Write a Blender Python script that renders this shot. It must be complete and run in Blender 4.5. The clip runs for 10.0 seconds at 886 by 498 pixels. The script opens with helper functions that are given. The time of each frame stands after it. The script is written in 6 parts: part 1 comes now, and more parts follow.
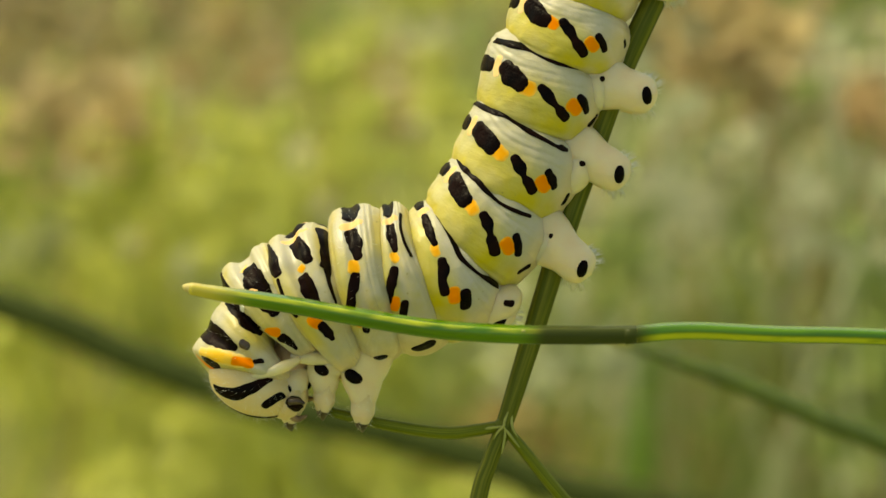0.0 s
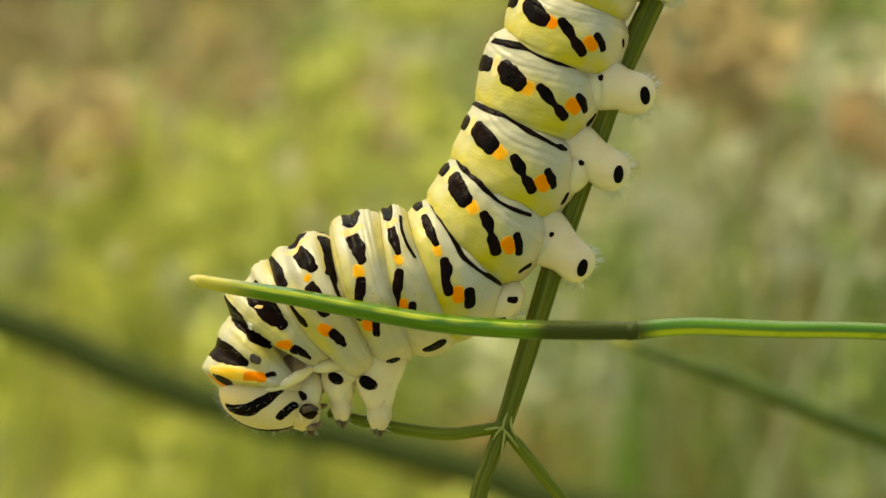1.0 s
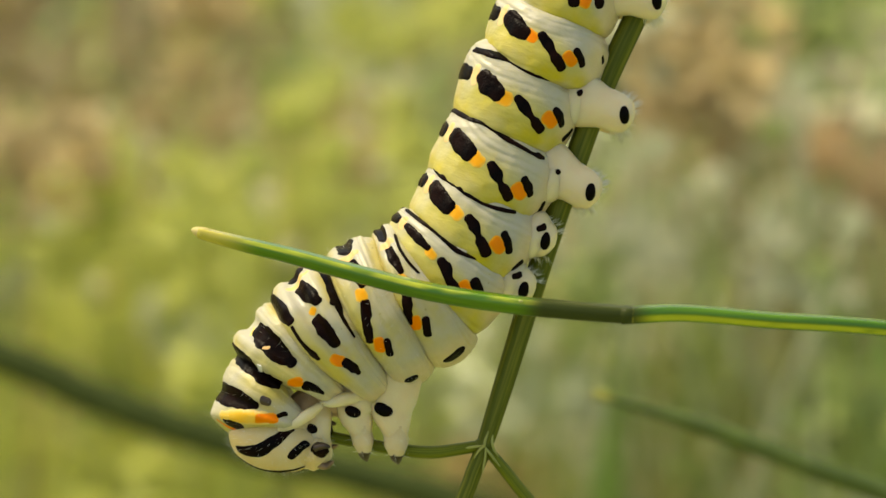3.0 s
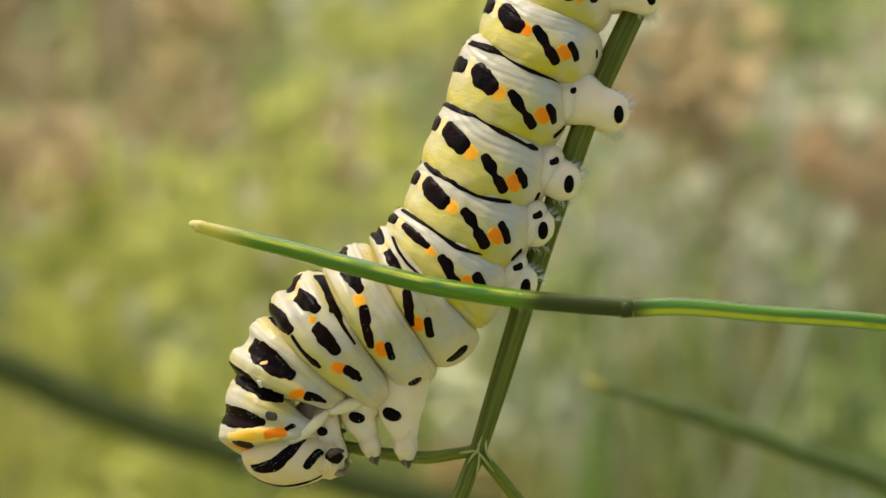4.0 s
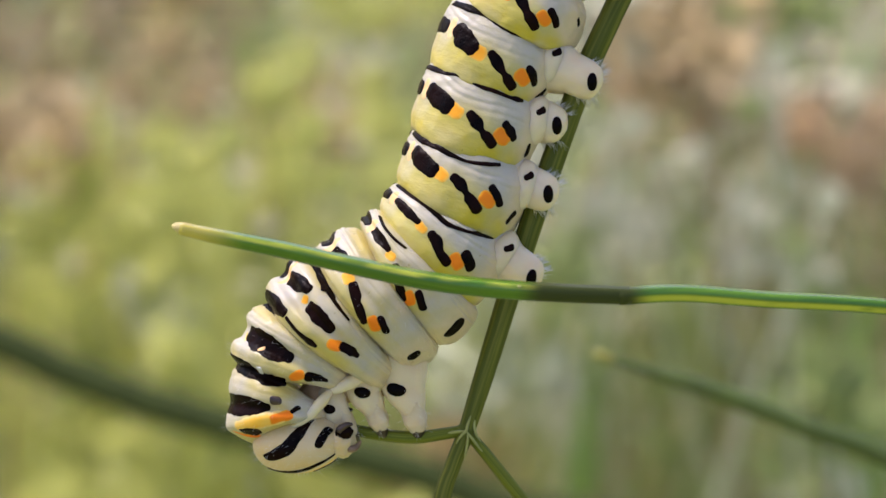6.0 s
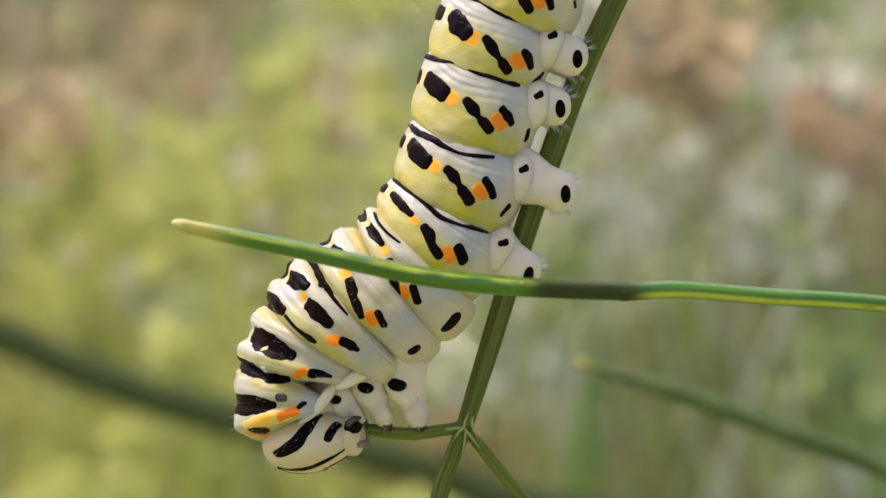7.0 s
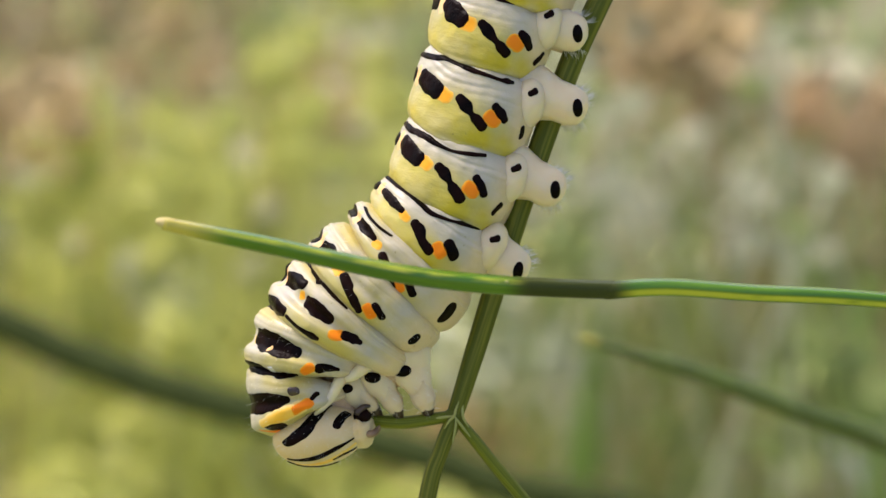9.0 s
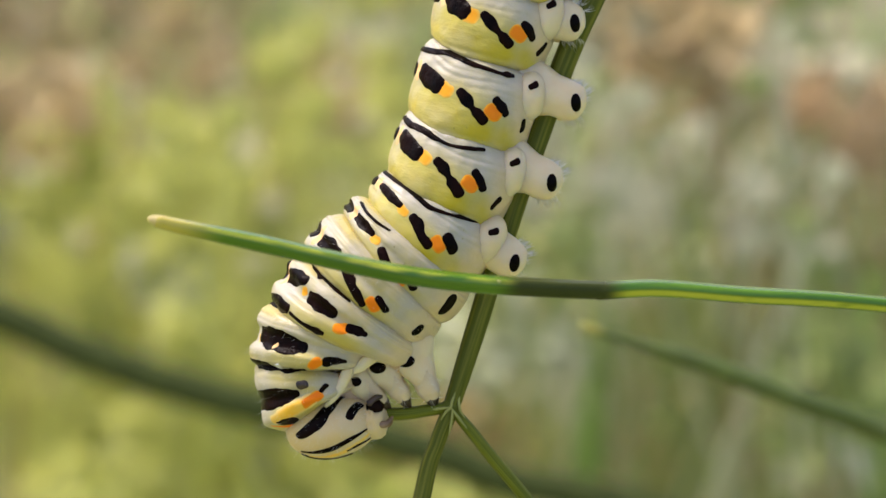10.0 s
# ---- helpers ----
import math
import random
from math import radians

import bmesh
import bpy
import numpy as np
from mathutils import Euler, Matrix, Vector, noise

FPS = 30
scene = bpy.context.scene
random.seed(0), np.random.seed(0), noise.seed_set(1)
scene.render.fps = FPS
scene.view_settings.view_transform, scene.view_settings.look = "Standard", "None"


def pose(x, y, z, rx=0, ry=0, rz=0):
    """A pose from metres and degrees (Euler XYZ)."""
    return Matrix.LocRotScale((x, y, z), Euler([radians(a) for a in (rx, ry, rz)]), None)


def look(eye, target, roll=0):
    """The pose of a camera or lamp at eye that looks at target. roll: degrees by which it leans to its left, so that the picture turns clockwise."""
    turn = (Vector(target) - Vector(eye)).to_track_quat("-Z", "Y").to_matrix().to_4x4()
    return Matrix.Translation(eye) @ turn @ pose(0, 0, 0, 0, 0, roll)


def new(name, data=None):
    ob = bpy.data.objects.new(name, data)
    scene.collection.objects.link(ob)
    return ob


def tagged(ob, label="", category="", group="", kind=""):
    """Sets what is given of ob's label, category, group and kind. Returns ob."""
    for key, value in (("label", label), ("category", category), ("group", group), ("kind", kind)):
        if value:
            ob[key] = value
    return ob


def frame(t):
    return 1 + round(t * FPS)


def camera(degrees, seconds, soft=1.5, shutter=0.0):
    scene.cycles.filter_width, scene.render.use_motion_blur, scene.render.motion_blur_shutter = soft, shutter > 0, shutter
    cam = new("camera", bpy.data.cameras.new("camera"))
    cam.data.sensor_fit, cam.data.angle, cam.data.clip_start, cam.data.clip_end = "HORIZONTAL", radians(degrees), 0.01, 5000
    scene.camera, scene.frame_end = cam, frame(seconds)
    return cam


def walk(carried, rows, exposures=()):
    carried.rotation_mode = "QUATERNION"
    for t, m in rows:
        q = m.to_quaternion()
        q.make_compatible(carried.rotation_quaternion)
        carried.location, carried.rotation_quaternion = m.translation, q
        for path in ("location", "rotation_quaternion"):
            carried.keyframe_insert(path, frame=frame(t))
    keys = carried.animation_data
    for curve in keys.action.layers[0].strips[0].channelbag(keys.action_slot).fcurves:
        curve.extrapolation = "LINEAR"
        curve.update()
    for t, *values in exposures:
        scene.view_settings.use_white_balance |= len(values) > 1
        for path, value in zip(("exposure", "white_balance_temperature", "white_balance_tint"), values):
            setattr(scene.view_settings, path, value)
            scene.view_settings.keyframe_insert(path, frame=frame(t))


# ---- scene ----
# A swallowtail caterpillar feeds on a fennel twig. The plant's own space: x right, y up across the view, z to the lens.
VIEW_DOWN = 25.0
BASE = pose(0, 0, 0.36, 90 - VIEW_DOWN)

# ---- camera ----
cam = camera(19.47, 10.0, soft=1.5)
cam.data.dof.use_dof = True
cam.data.dof.focus_distance = 0.157
cam.data.dof.aperture_fstop = 34.0
walk(cam, [
    (0, BASE @ pose(0.00112, 0.00101, 0.16) @ pose(0, 0, 0, 0, 1.378) @ pose(0, 0, 0, -0.150)),
    (0.5, BASE @ pose(0.00045, 0.00033, 0.16) @ pose(0, 0, 0, 0, 1.179) @ pose(0, 0, 0, 0.073)),
    (1, BASE @ pose(0.00012, -0.00016, 0.16) @ pose(0, 0, 0, 0, 1.003) @ pose(0, 0, 0, 0.288)),
    (1.5, BASE @ pose(0.00018, -0.00081, 0.16) @ pose(0, 0, 0, 0, 0.906) @ pose(0, 0, 0, 0.483)),
    (2, BASE @ pose(-0.00003, -0.00094, 0.16) @ pose(0, 0, 0, 0, 0.815) @ pose(0, 0, 0, 0.664)),
    (3.5, BASE @ pose(-0.00048, -0.00129, 0.16) @ pose(0, 0, 0, 0, 0.251) @ pose(0, 0, 0, 1.153)),
    (4, BASE @ pose(-0.00095, -0.00107, 0.16) @ pose(0, 0, 0, 0, 0.061) @ pose(0, 0, 0, 1.132)),
    (4.5, BASE @ pose(-0.00110, -0.00105, 0.16) @ pose(0, 0, 0, 0, -0.088) @ pose(0, 0, 0, 1.028)),
    (5, BASE @ pose(-0.00090, -0.00091, 0.16) @ pose(0, 0, 0, 0, -0.129) @ pose(0, 0, 0, 0.825)),
    (5.5, BASE @ pose(-0.00083, -0.00066, 0.16) @ pose(0, 0, 0, 0, -0.125) @ pose(0, 0, 0, 0.602)),
    (7, BASE @ pose(-0.00048, 0.00001, 0.16) @ pose(0, 0, 0, 0, -0.075) @ pose(0, 0, 0, 0.226)),
    (7.5, BASE @ pose(-0.00043, -0.00006, 0.16) @ pose(0, 0, 0, 0, -0.058) @ pose(0, 0, 0, 0.135)),
    (8, BASE @ pose(-0.00021, -0.00006, 0.16) @ pose(0, 0, 0, 0, -0.039) @ pose(0, 0, 0, 0.061)),
    (8.5, BASE @ pose(0.00000, 0.00000, 0.16) @ pose(0, 0, 0, 0, 0.000) @ pose(0, 0, 0, 0.000)),
    (9, BASE @ pose(0.00052, 0.00008, 0.16) @ pose(0, 0, 0, 0, 0.071) @ pose(0, 0, 0, -0.046)),
    (9.5, BASE @ pose(0.00088, -0.00021, 0.16) @ pose(0, 0, 0, 0, 0.161) @ pose(0, 0, 0, -0.079)),
    (10, BASE @ pose(0.00124, -0.00027, 0.16) @ pose(0, 0, 0, 0, 0.251) @ pose(0, 0, 0, -0.113)),
], exposures=[(0, -0.06, 9600, -9), (1, 0.03, 9300, -8), (2, 0.04, 8800, -4), (3.5, 0.02, 7600, 5), (4.5, 0.06, 6450, 18), (5.5, 0.11, 6000, 27), (7, 0.14, 6050, 25), (8.5, 0.16, 6350, 21), (10, 0.16, 6400, 20)])

# ---- light ----
SUN_UP, SUN_TURN = 60.0, -60.0
world = bpy.data.worlds.new("sky")
scene.world = world
world.use_nodes = True
sky = world.node_tree.nodes.new("ShaderNodeTexSky")
sky.sky_type = "NISHITA"
sky.sun_disc = False
sky.dust_density = 4.0
sky.sun_elevation = radians(SUN_UP)
sky.sun_rotation = radians(SUN_TURN)
back = world.node_tree.nodes["Background"]
back.inputs["Strength"].default_value = 0.228
world.node_tree.links.new(sky.outputs["Color"], back.inputs["Color"])
sun = new("sun", bpy.data.lights.new("sun", "SUN"))
sun.data.energy = 2.25
sun.data.angle = radians(9)
sun.data.color = (1.0, 0.95, 0.86)
way = Vector((math.sin(radians(SUN_TURN)) * math.cos(radians(SUN_UP)), math.cos(radians(SUN_TURN)) * math.cos(radians(SUN_UP)), math.sin(radians(SUN_UP))))
sun.matrix_world = look(way * 3, (0, 0, 0))


# ---- materials ----
def material(name, colour, rough=0.5, second=None, scale=300.0, detail=4.0, bump=0.0, bump_scale=2000.0, sss=0.0, low=0.35, high=0.65, coat=0.0, spread=0.0, gloss=0.5):
    """Two tones mixed by noise, a fine relief, and a little change from object to object."""
    m = bpy.data.materials.new(name)
    m.use_nodes = True
    n, l = m.node_tree.nodes, m.node_tree.links
    b = n["Principled BSDF"]
    b.inputs["Roughness"].default_value = rough
    co = n.new("ShaderNodeTexCoord")
    t = n.new("ShaderNodeTexNoise")
    t.inputs["Scale"].default_value, t.inputs["Detail"].default_value = scale, detail
    l.new(co.outputs["Object"], t.inputs["Vector"])
    r = n.new("ShaderNodeMapRange")
    r.inputs["From Min"].default_value, r.inputs["From Max"].default_value = low, high
    l.new(t.outputs["Fac"], r.inputs["Value"])
    mix = n.new("ShaderNodeMix")
    mix.data_type = "RGBA"
    mix.inputs[6].default_value = (*colour, 1)
    mix.inputs[7].default_value = (*(second or [c * 0.7 for c in colour]), 1)
    l.new(r.outputs["Result"], mix.inputs[0])
    out = mix.outputs[2]
    if spread:
        info = n.new("ShaderNodeNewGeometry")
        hsv = n.new("ShaderNodeHueSaturation")
        v = n.new("ShaderNodeMapRange")
        v.inputs["To Min"].default_value, v.inputs["To Max"].default_value = 1 - spread, 1 + spread
        l.new(info.outputs["Random Per Island"], v.inputs["Value"])
        l.new(v.outputs["Result"], hsv.inputs["Value"])
        l.new(out, hsv.inputs["Color"])
        out = hsv.outputs["Color"]
    l.new(out, b.inputs["Base Color"])
    if bump:
        t2 = n.new("ShaderNodeTexNoise")
        t2.inputs["Scale"].default_value, t2.inputs["Detail"].default_value = bump_scale, 3.0
        l.new(co.outputs["Object"], t2.inputs["Vector"])
        bp = n.new("ShaderNodeBump")
        bp.inputs["Strength"].default_value, bp.inputs["Distance"].default_value = bump, 0.0001
        l.new(t2.outputs["Fac"], bp.inputs["Height"])
        l.new(bp.outputs["Normal"], b.inputs["Normal"])
    if sss:
        b.inputs["Subsurface Weight"].default_value = sss
        b.inputs["Subsurface Radius"].default_value = (1.0, 0.8, 0.4)
        b.inputs["Subsurface Scale"].default_value = 0.0006
    b.inputs["Coat Weight"].default_value = coat
    b.inputs["Specular IOR Level"].default_value = gloss
    b.inputs["Coat Roughness"].default_value = 0.25
    return m


def nodes_of(m):
    """Short helpers for wiring a material's nodes."""
    n, l = m.node_tree.nodes, m.node_tree.links

    def put(sock, value):
        if isinstance(value, bpy.types.NodeSocket):
            l.new(value, sock)
        elif value is not None:
            sock.default_value = value

    def calc(op, a, b=None, c=None):
        q = n.new("ShaderNodeMath")
        q.operation = op
        for k, value in enumerate((a, b, c)):
            put(q.inputs[k], value)
        return q.outputs[0]

    def ramp(sock, lo, hi, a=0.0, b=1.0):
        q = n.new("ShaderNodeMapRange")
        q.interpolation_type = "SMOOTHSTEP"
        for key, value in (("Value", sock), ("From Min", lo), ("From Max", hi), ("To Min", a), ("To Max", b)):
            put(q.inputs[key], value)
        return q.outputs["Result"]

    def mix(fac, a, b):
        q = n.new("ShaderNodeMix")
        q.data_type = "RGBA"
        for k, value in ((0, fac), (6, a), (7, b)):
            put(q.inputs[k], (*value, 1) if isinstance(value, tuple) else value)
        return q.outputs[2]

    def grain(vector, scale, detail=3.0, stretch=None):
        if stretch:
            q = n.new("ShaderNodeMapping")
            q.inputs["Scale"].default_value = stretch
            l.new(vector, q.inputs["Vector"])
            vector = q.outputs["Vector"]
        q = n.new("ShaderNodeTexNoise")
        q.inputs["Scale"].default_value, q.inputs["Detail"].default_value = scale, detail
        l.new(vector, q.inputs["Vector"])
        return q.outputs["Fac"]
    return calc, ramp, mix, grain


def skin_material(name, radius, length, wedge, slant, front):
    """Soft skin: lemon over the pads behind the dark marks, whitish in the folds, on the belly and over the front rings."""
    m = material(name, PALE, 0.36)
    n, l = m.node_tree.nodes, m.node_tree.links
    b = n["Principled BSDF"]
    calc, ramp, mix, grain = nodes_of(m)
    co = n.new("ShaderNodeTexCoord").outputs["Object"]
    sep = n.new("ShaderNodeSeparateXYZ")
    l.new(co, sep.inputs[0])
    up = calc("DIVIDE", sep.outputs["Y"], radius)
    flank = ramp(up, 0.95, 0.3, 0.0, slant)
    along = calc("DIVIDE", calc("ADD", calc("DIVIDE", sep.outputs["X"], calc("MULTIPLY_ADD", up, wedge, 1.0)), flank), length / 2)
    wob = calc("MULTIPLY_ADD", grain(co, 420, 2), 0.9, -0.45)
    v = calc("ADD", along, wob)
    w = calc("ADD", up, calc("MULTIPLY", wob, 0.7))
    if front:
        # yellow along the head side of each pad, a breath of it over the rest
        edge = calc("MULTIPLY", ramp(v, -1.25, -0.85, 0.0, 0.55), ramp(v, -0.1, -0.6))
        rest = calc("MULTIPLY", ramp(v, 0.2, 0.5), ramp(grain(co, 330, 3), 0.4, 0.62, 0.0, 0.45))
        lemon = calc("MULTIPLY", calc("MAXIMUM", edge, rest), calc("MULTIPLY", ramp(w, -0.55, -0.1), ramp(w, 0.9, 0.4, 0.15, 0.95)))
    else:
        # the colour reaches lower down at the head end of the pad
        low = calc("MULTIPLY_ADD", v, -0.45, w)
        lemon = calc("MULTIPLY", ramp(v, -1.3, -0.85), ramp(v, 0.55, -0.25))
        lemon = calc("MULTIPLY", lemon, calc("MULTIPLY", ramp(low, -0.70, -0.34), ramp(w, 1.05, 0.72, 0.45, 1.0)))
        lemon = calc("MULTIPLY", lemon, ramp(grain(co, 300, 3), 0.3, 0.6, 0.62, 1.0))
    skin = mix(ramp(up, -0.45, -0.8), PALE, BELLY)
    # greenish yellow between the white crests and half way down the flank
    tint = calc("MULTIPLY", ramp(w, 0.95, 0.25), ramp(w, -0.62, -0.2))
    valley = calc("MULTIPLY", ramp(calc("ABSOLUTE", v), 0.5, 0.95), ramp(w, -0.4, 0.1))
    if not front:
        tint, valley = calc("MULTIPLY", tint, ramp(v, 0.6, -0.1, 0.25, 1.0)), calc("MULTIPLY", valley, ramp(v, 0.3, -0.3))
    tint = calc("MULTIPLY", calc("MAXIMUM", tint, valley), ramp(grain(co, 360, 3), 0.32, 0.62, 0.15, 0.7))
    skin = mix(tint, skin, (0.55, 0.43, 0.06))
    skin = mix(lemon, skin, mix(ramp(grain(co, 500, 3), 0.35, 0.65), GREEN, (GREEN[0] * 0.95, GREEN[1] * 1.02, GREEN[2] + 0.05)))
    # minute dark pores and a faint mottling
    skin = mix(ramp(grain(co, 2600, 2), 0.735, 0.775, 0.0, 0.55), skin, (0.25, 0.21, 0.06))
    skin = mix(ramp(grain(co, 1400, 4), 0.3, 0.7, 0.0, 0.16), skin, (0.42, 0.40, 0.14))
    l.new(skin, b.inputs["Base Color"])
    # wrinkles that run round the ring, over a soft pucker
    fold = calc("ADD", calc("MULTIPLY", grain(co, 1.0, 3, (2300, 800, 800)), 0.6), grain(co, 800, 4))
    bp = n.new("ShaderNodeBump")
    bp.inputs["Strength"].default_value, bp.inputs["Distance"].default_value = 0.5, 0.00018
    l.new(fold, bp.inputs["Height"])
    l.new(bp.outputs["Normal"], b.inputs["Normal"])
    b.inputs["Subsurface Weight"].default_value = 0.4
    b.inputs["Subsurface Radius"].default_value = (1.0, 0.85, 0.4)
    b.inputs["Subsurface Scale"].default_value = 0.0006
    b.inputs["Specular IOR Level"].default_value = 0.4
    return m


def rim_material(name, colour, second, edge, rough, start=0.6):
    """Pigment that pales towards its rim."""
    m = material(name, colour, rough, second, 500, gloss=0.2)
    n, l = m.node_tree.nodes, m.node_tree.links
    calc, ramp, mix, grain = nodes_of(m)
    b = n["Principled BSDF"]
    sep = n.new("ShaderNodeSeparateXYZ")
    l.new(n.new("ShaderNodeUVMap").outputs["UV"], sep.inputs[0])
    co = n.new("ShaderNodeTexCoord").outputs["Object"]
    far = calc("ADD", sep.outputs["X"], calc("MULTIPLY_ADD", grain(co, 2200, 2), 0.5, -0.25))
    l.new(mix(ramp(far, start, 1.05, 0.0, 0.9), b.inputs["Base Color"].links[0].from_socket, edge), b.inputs["Base Color"])
    return m


def stem_material(name, base, streak, fine=26.0, dark=None, rough=0.55, tip=False, stripe=(0.70, 0.06, 0.4)):
    """Green with lengthwise streaks; the map runs along and around the stem."""
    m = material(name, base, rough, bump=0.2, gloss=0.1 if dark else 0.2)
    n, l = m.node_tree.nodes, m.node_tree.links
    b = n["Principled BSDF"]
    uv = n.new("ShaderNodeUVMap")
    mp = n.new("ShaderNodeMapping")
    mp.inputs["Scale"].default_value = (120, fine, 1)
    l.new(uv.outputs["UV"], mp.inputs["Vector"])
    t = n.new("ShaderNodeTexNoise")
    t.inputs["Scale"].default_value, t.inputs["Detail"].default_value = 1.0, 4
    l.new(mp.outputs["Vector"], t.inputs["Vector"])
    r = n.new("ShaderNodeMapRange")
    r.inputs["From Min"].default_value, r.inputs["From Max"].default_value = 0.42, 0.68
    l.new(t.outputs["Fac"], r.inputs["Value"])
    mix = n.new("ShaderNodeMix")
    mix.data_type = "RGBA"
    mix.inputs[6].default_value, mix.inputs[7].default_value = (*base, 1), (*streak, 1)
    l.new(r.outputs["Result"], mix.inputs[0])
    out = mix.outputs[2]
    if dark:
        b.inputs["Coat Roughness"].default_value = 0.08
        sep = n.new("ShaderNodeSeparateXYZ")
        l.new(uv.outputs["UV"], sep.inputs[0])
        # a pale stripe along the flank, broken along its length
        gap = n.new("ShaderNodeMath")
        gap.operation = "SUBTRACT"
        gap.inputs[1].default_value = stripe[0]
        l.new(sep.outputs["Y"], gap.inputs[0])
        near = n.new("ShaderNodeMath")
        near.operation = "ABSOLUTE"
        l.new(gap.outputs[0], near.inputs[0])
        band = n.new("ShaderNodeMapRange")
        band.interpolation_type = "SMOOTHSTEP"
        band.inputs["From Min"].default_value, band.inputs["From Max"].default_value = stripe[1], stripe[1] * 0.4
        l.new(near.outputs[0], band.inputs["Value"])
        mp2 = n.new("ShaderNodeMapping")
        mp2.inputs["Scale"].default_value = (260, 3, 1)
        l.new(uv.outputs["UV"], mp2.inputs["Vector"])
        t3 = n.new("ShaderNodeTexNoise")
        t3.inputs["Scale"].default_value, t3.inputs["Detail"].default_value = 1.0, 2
        l.new(mp2.outputs["Vector"], t3.inputs["Vector"])
        brk = n.new("ShaderNodeMapRange")
        brk.inputs["From Min"].default_value, brk.inputs["From Max"].default_value = stripe[2], stripe[2] + 0.18
        l.new(t3.outputs["Fac"], brk.inputs["Value"])
        mul = n.new("ShaderNodeMath")
        mul.operation = "MULTIPLY"
        l.new(band.outputs["Result"], mul.inputs[0])
        l.new(brk.outputs["Result"], mul.inputs[1])
        mix3 = n.new("ShaderNodeMix")
        mix3.data_type = "RGBA"
        mix3.inputs[7].default_value = (0.46, 0.50, 0.03, 1)
        l.new(out, mix3.inputs[6])
        l.new(mul.outputs[0], mix3.inputs[0])
        out = mix3.outputs[2]
        k = n.new("ShaderNodeMapRange")
        k.interpolation_type = "SMOOTHSTEP"
        k.inputs["From Min"].default_value, k.inputs["From Max"].default_value = dark[0], dark[1]
        l.new(sep.outputs["X"], k.inputs["Value"])
        mix2 = n.new("ShaderNodeMix")
        mix2.data_type = "RGBA"
        mix2.inputs[7].default_value = (0.046, 0.058, 0.014, 1)
        l.new(out, mix2.inputs[6])
        l.new(k.outputs["Result"], mix2.inputs[0])
        # the withered stretch has lost its gloss
        dull = n.new("ShaderNodeMath")
        dull.operation = "SUBTRACT"
        dull.inputs[0].default_value = 1.0
        l.new(k.outputs["Result"], dull.inputs[1])
        l.new(dull.outputs[0], b.inputs["Coat Weight"])
        out = mix2.outputs[2]
    if tip:
        far = n.new("ShaderNodeMapRange")
        far.interpolation_type = "SMOOTHSTEP"
        far.inputs["From Min"].default_value, far.inputs["From Max"].default_value = 0.0042, 0.0006
        l.new(sep.outputs["X"], far.inputs["Value"])
        mix4 = n.new("ShaderNodeMix")
        mix4.data_type = "RGBA"
        mix4.inputs[7].default_value = (0.52, 0.44, 0.06, 1)
        l.new(out, mix4.inputs[6])
        l.new(far.outputs["Result"], mix4.inputs[0])
        out = mix4.outputs[2]
    l.new(out, b.inputs["Base Color"])
    return m


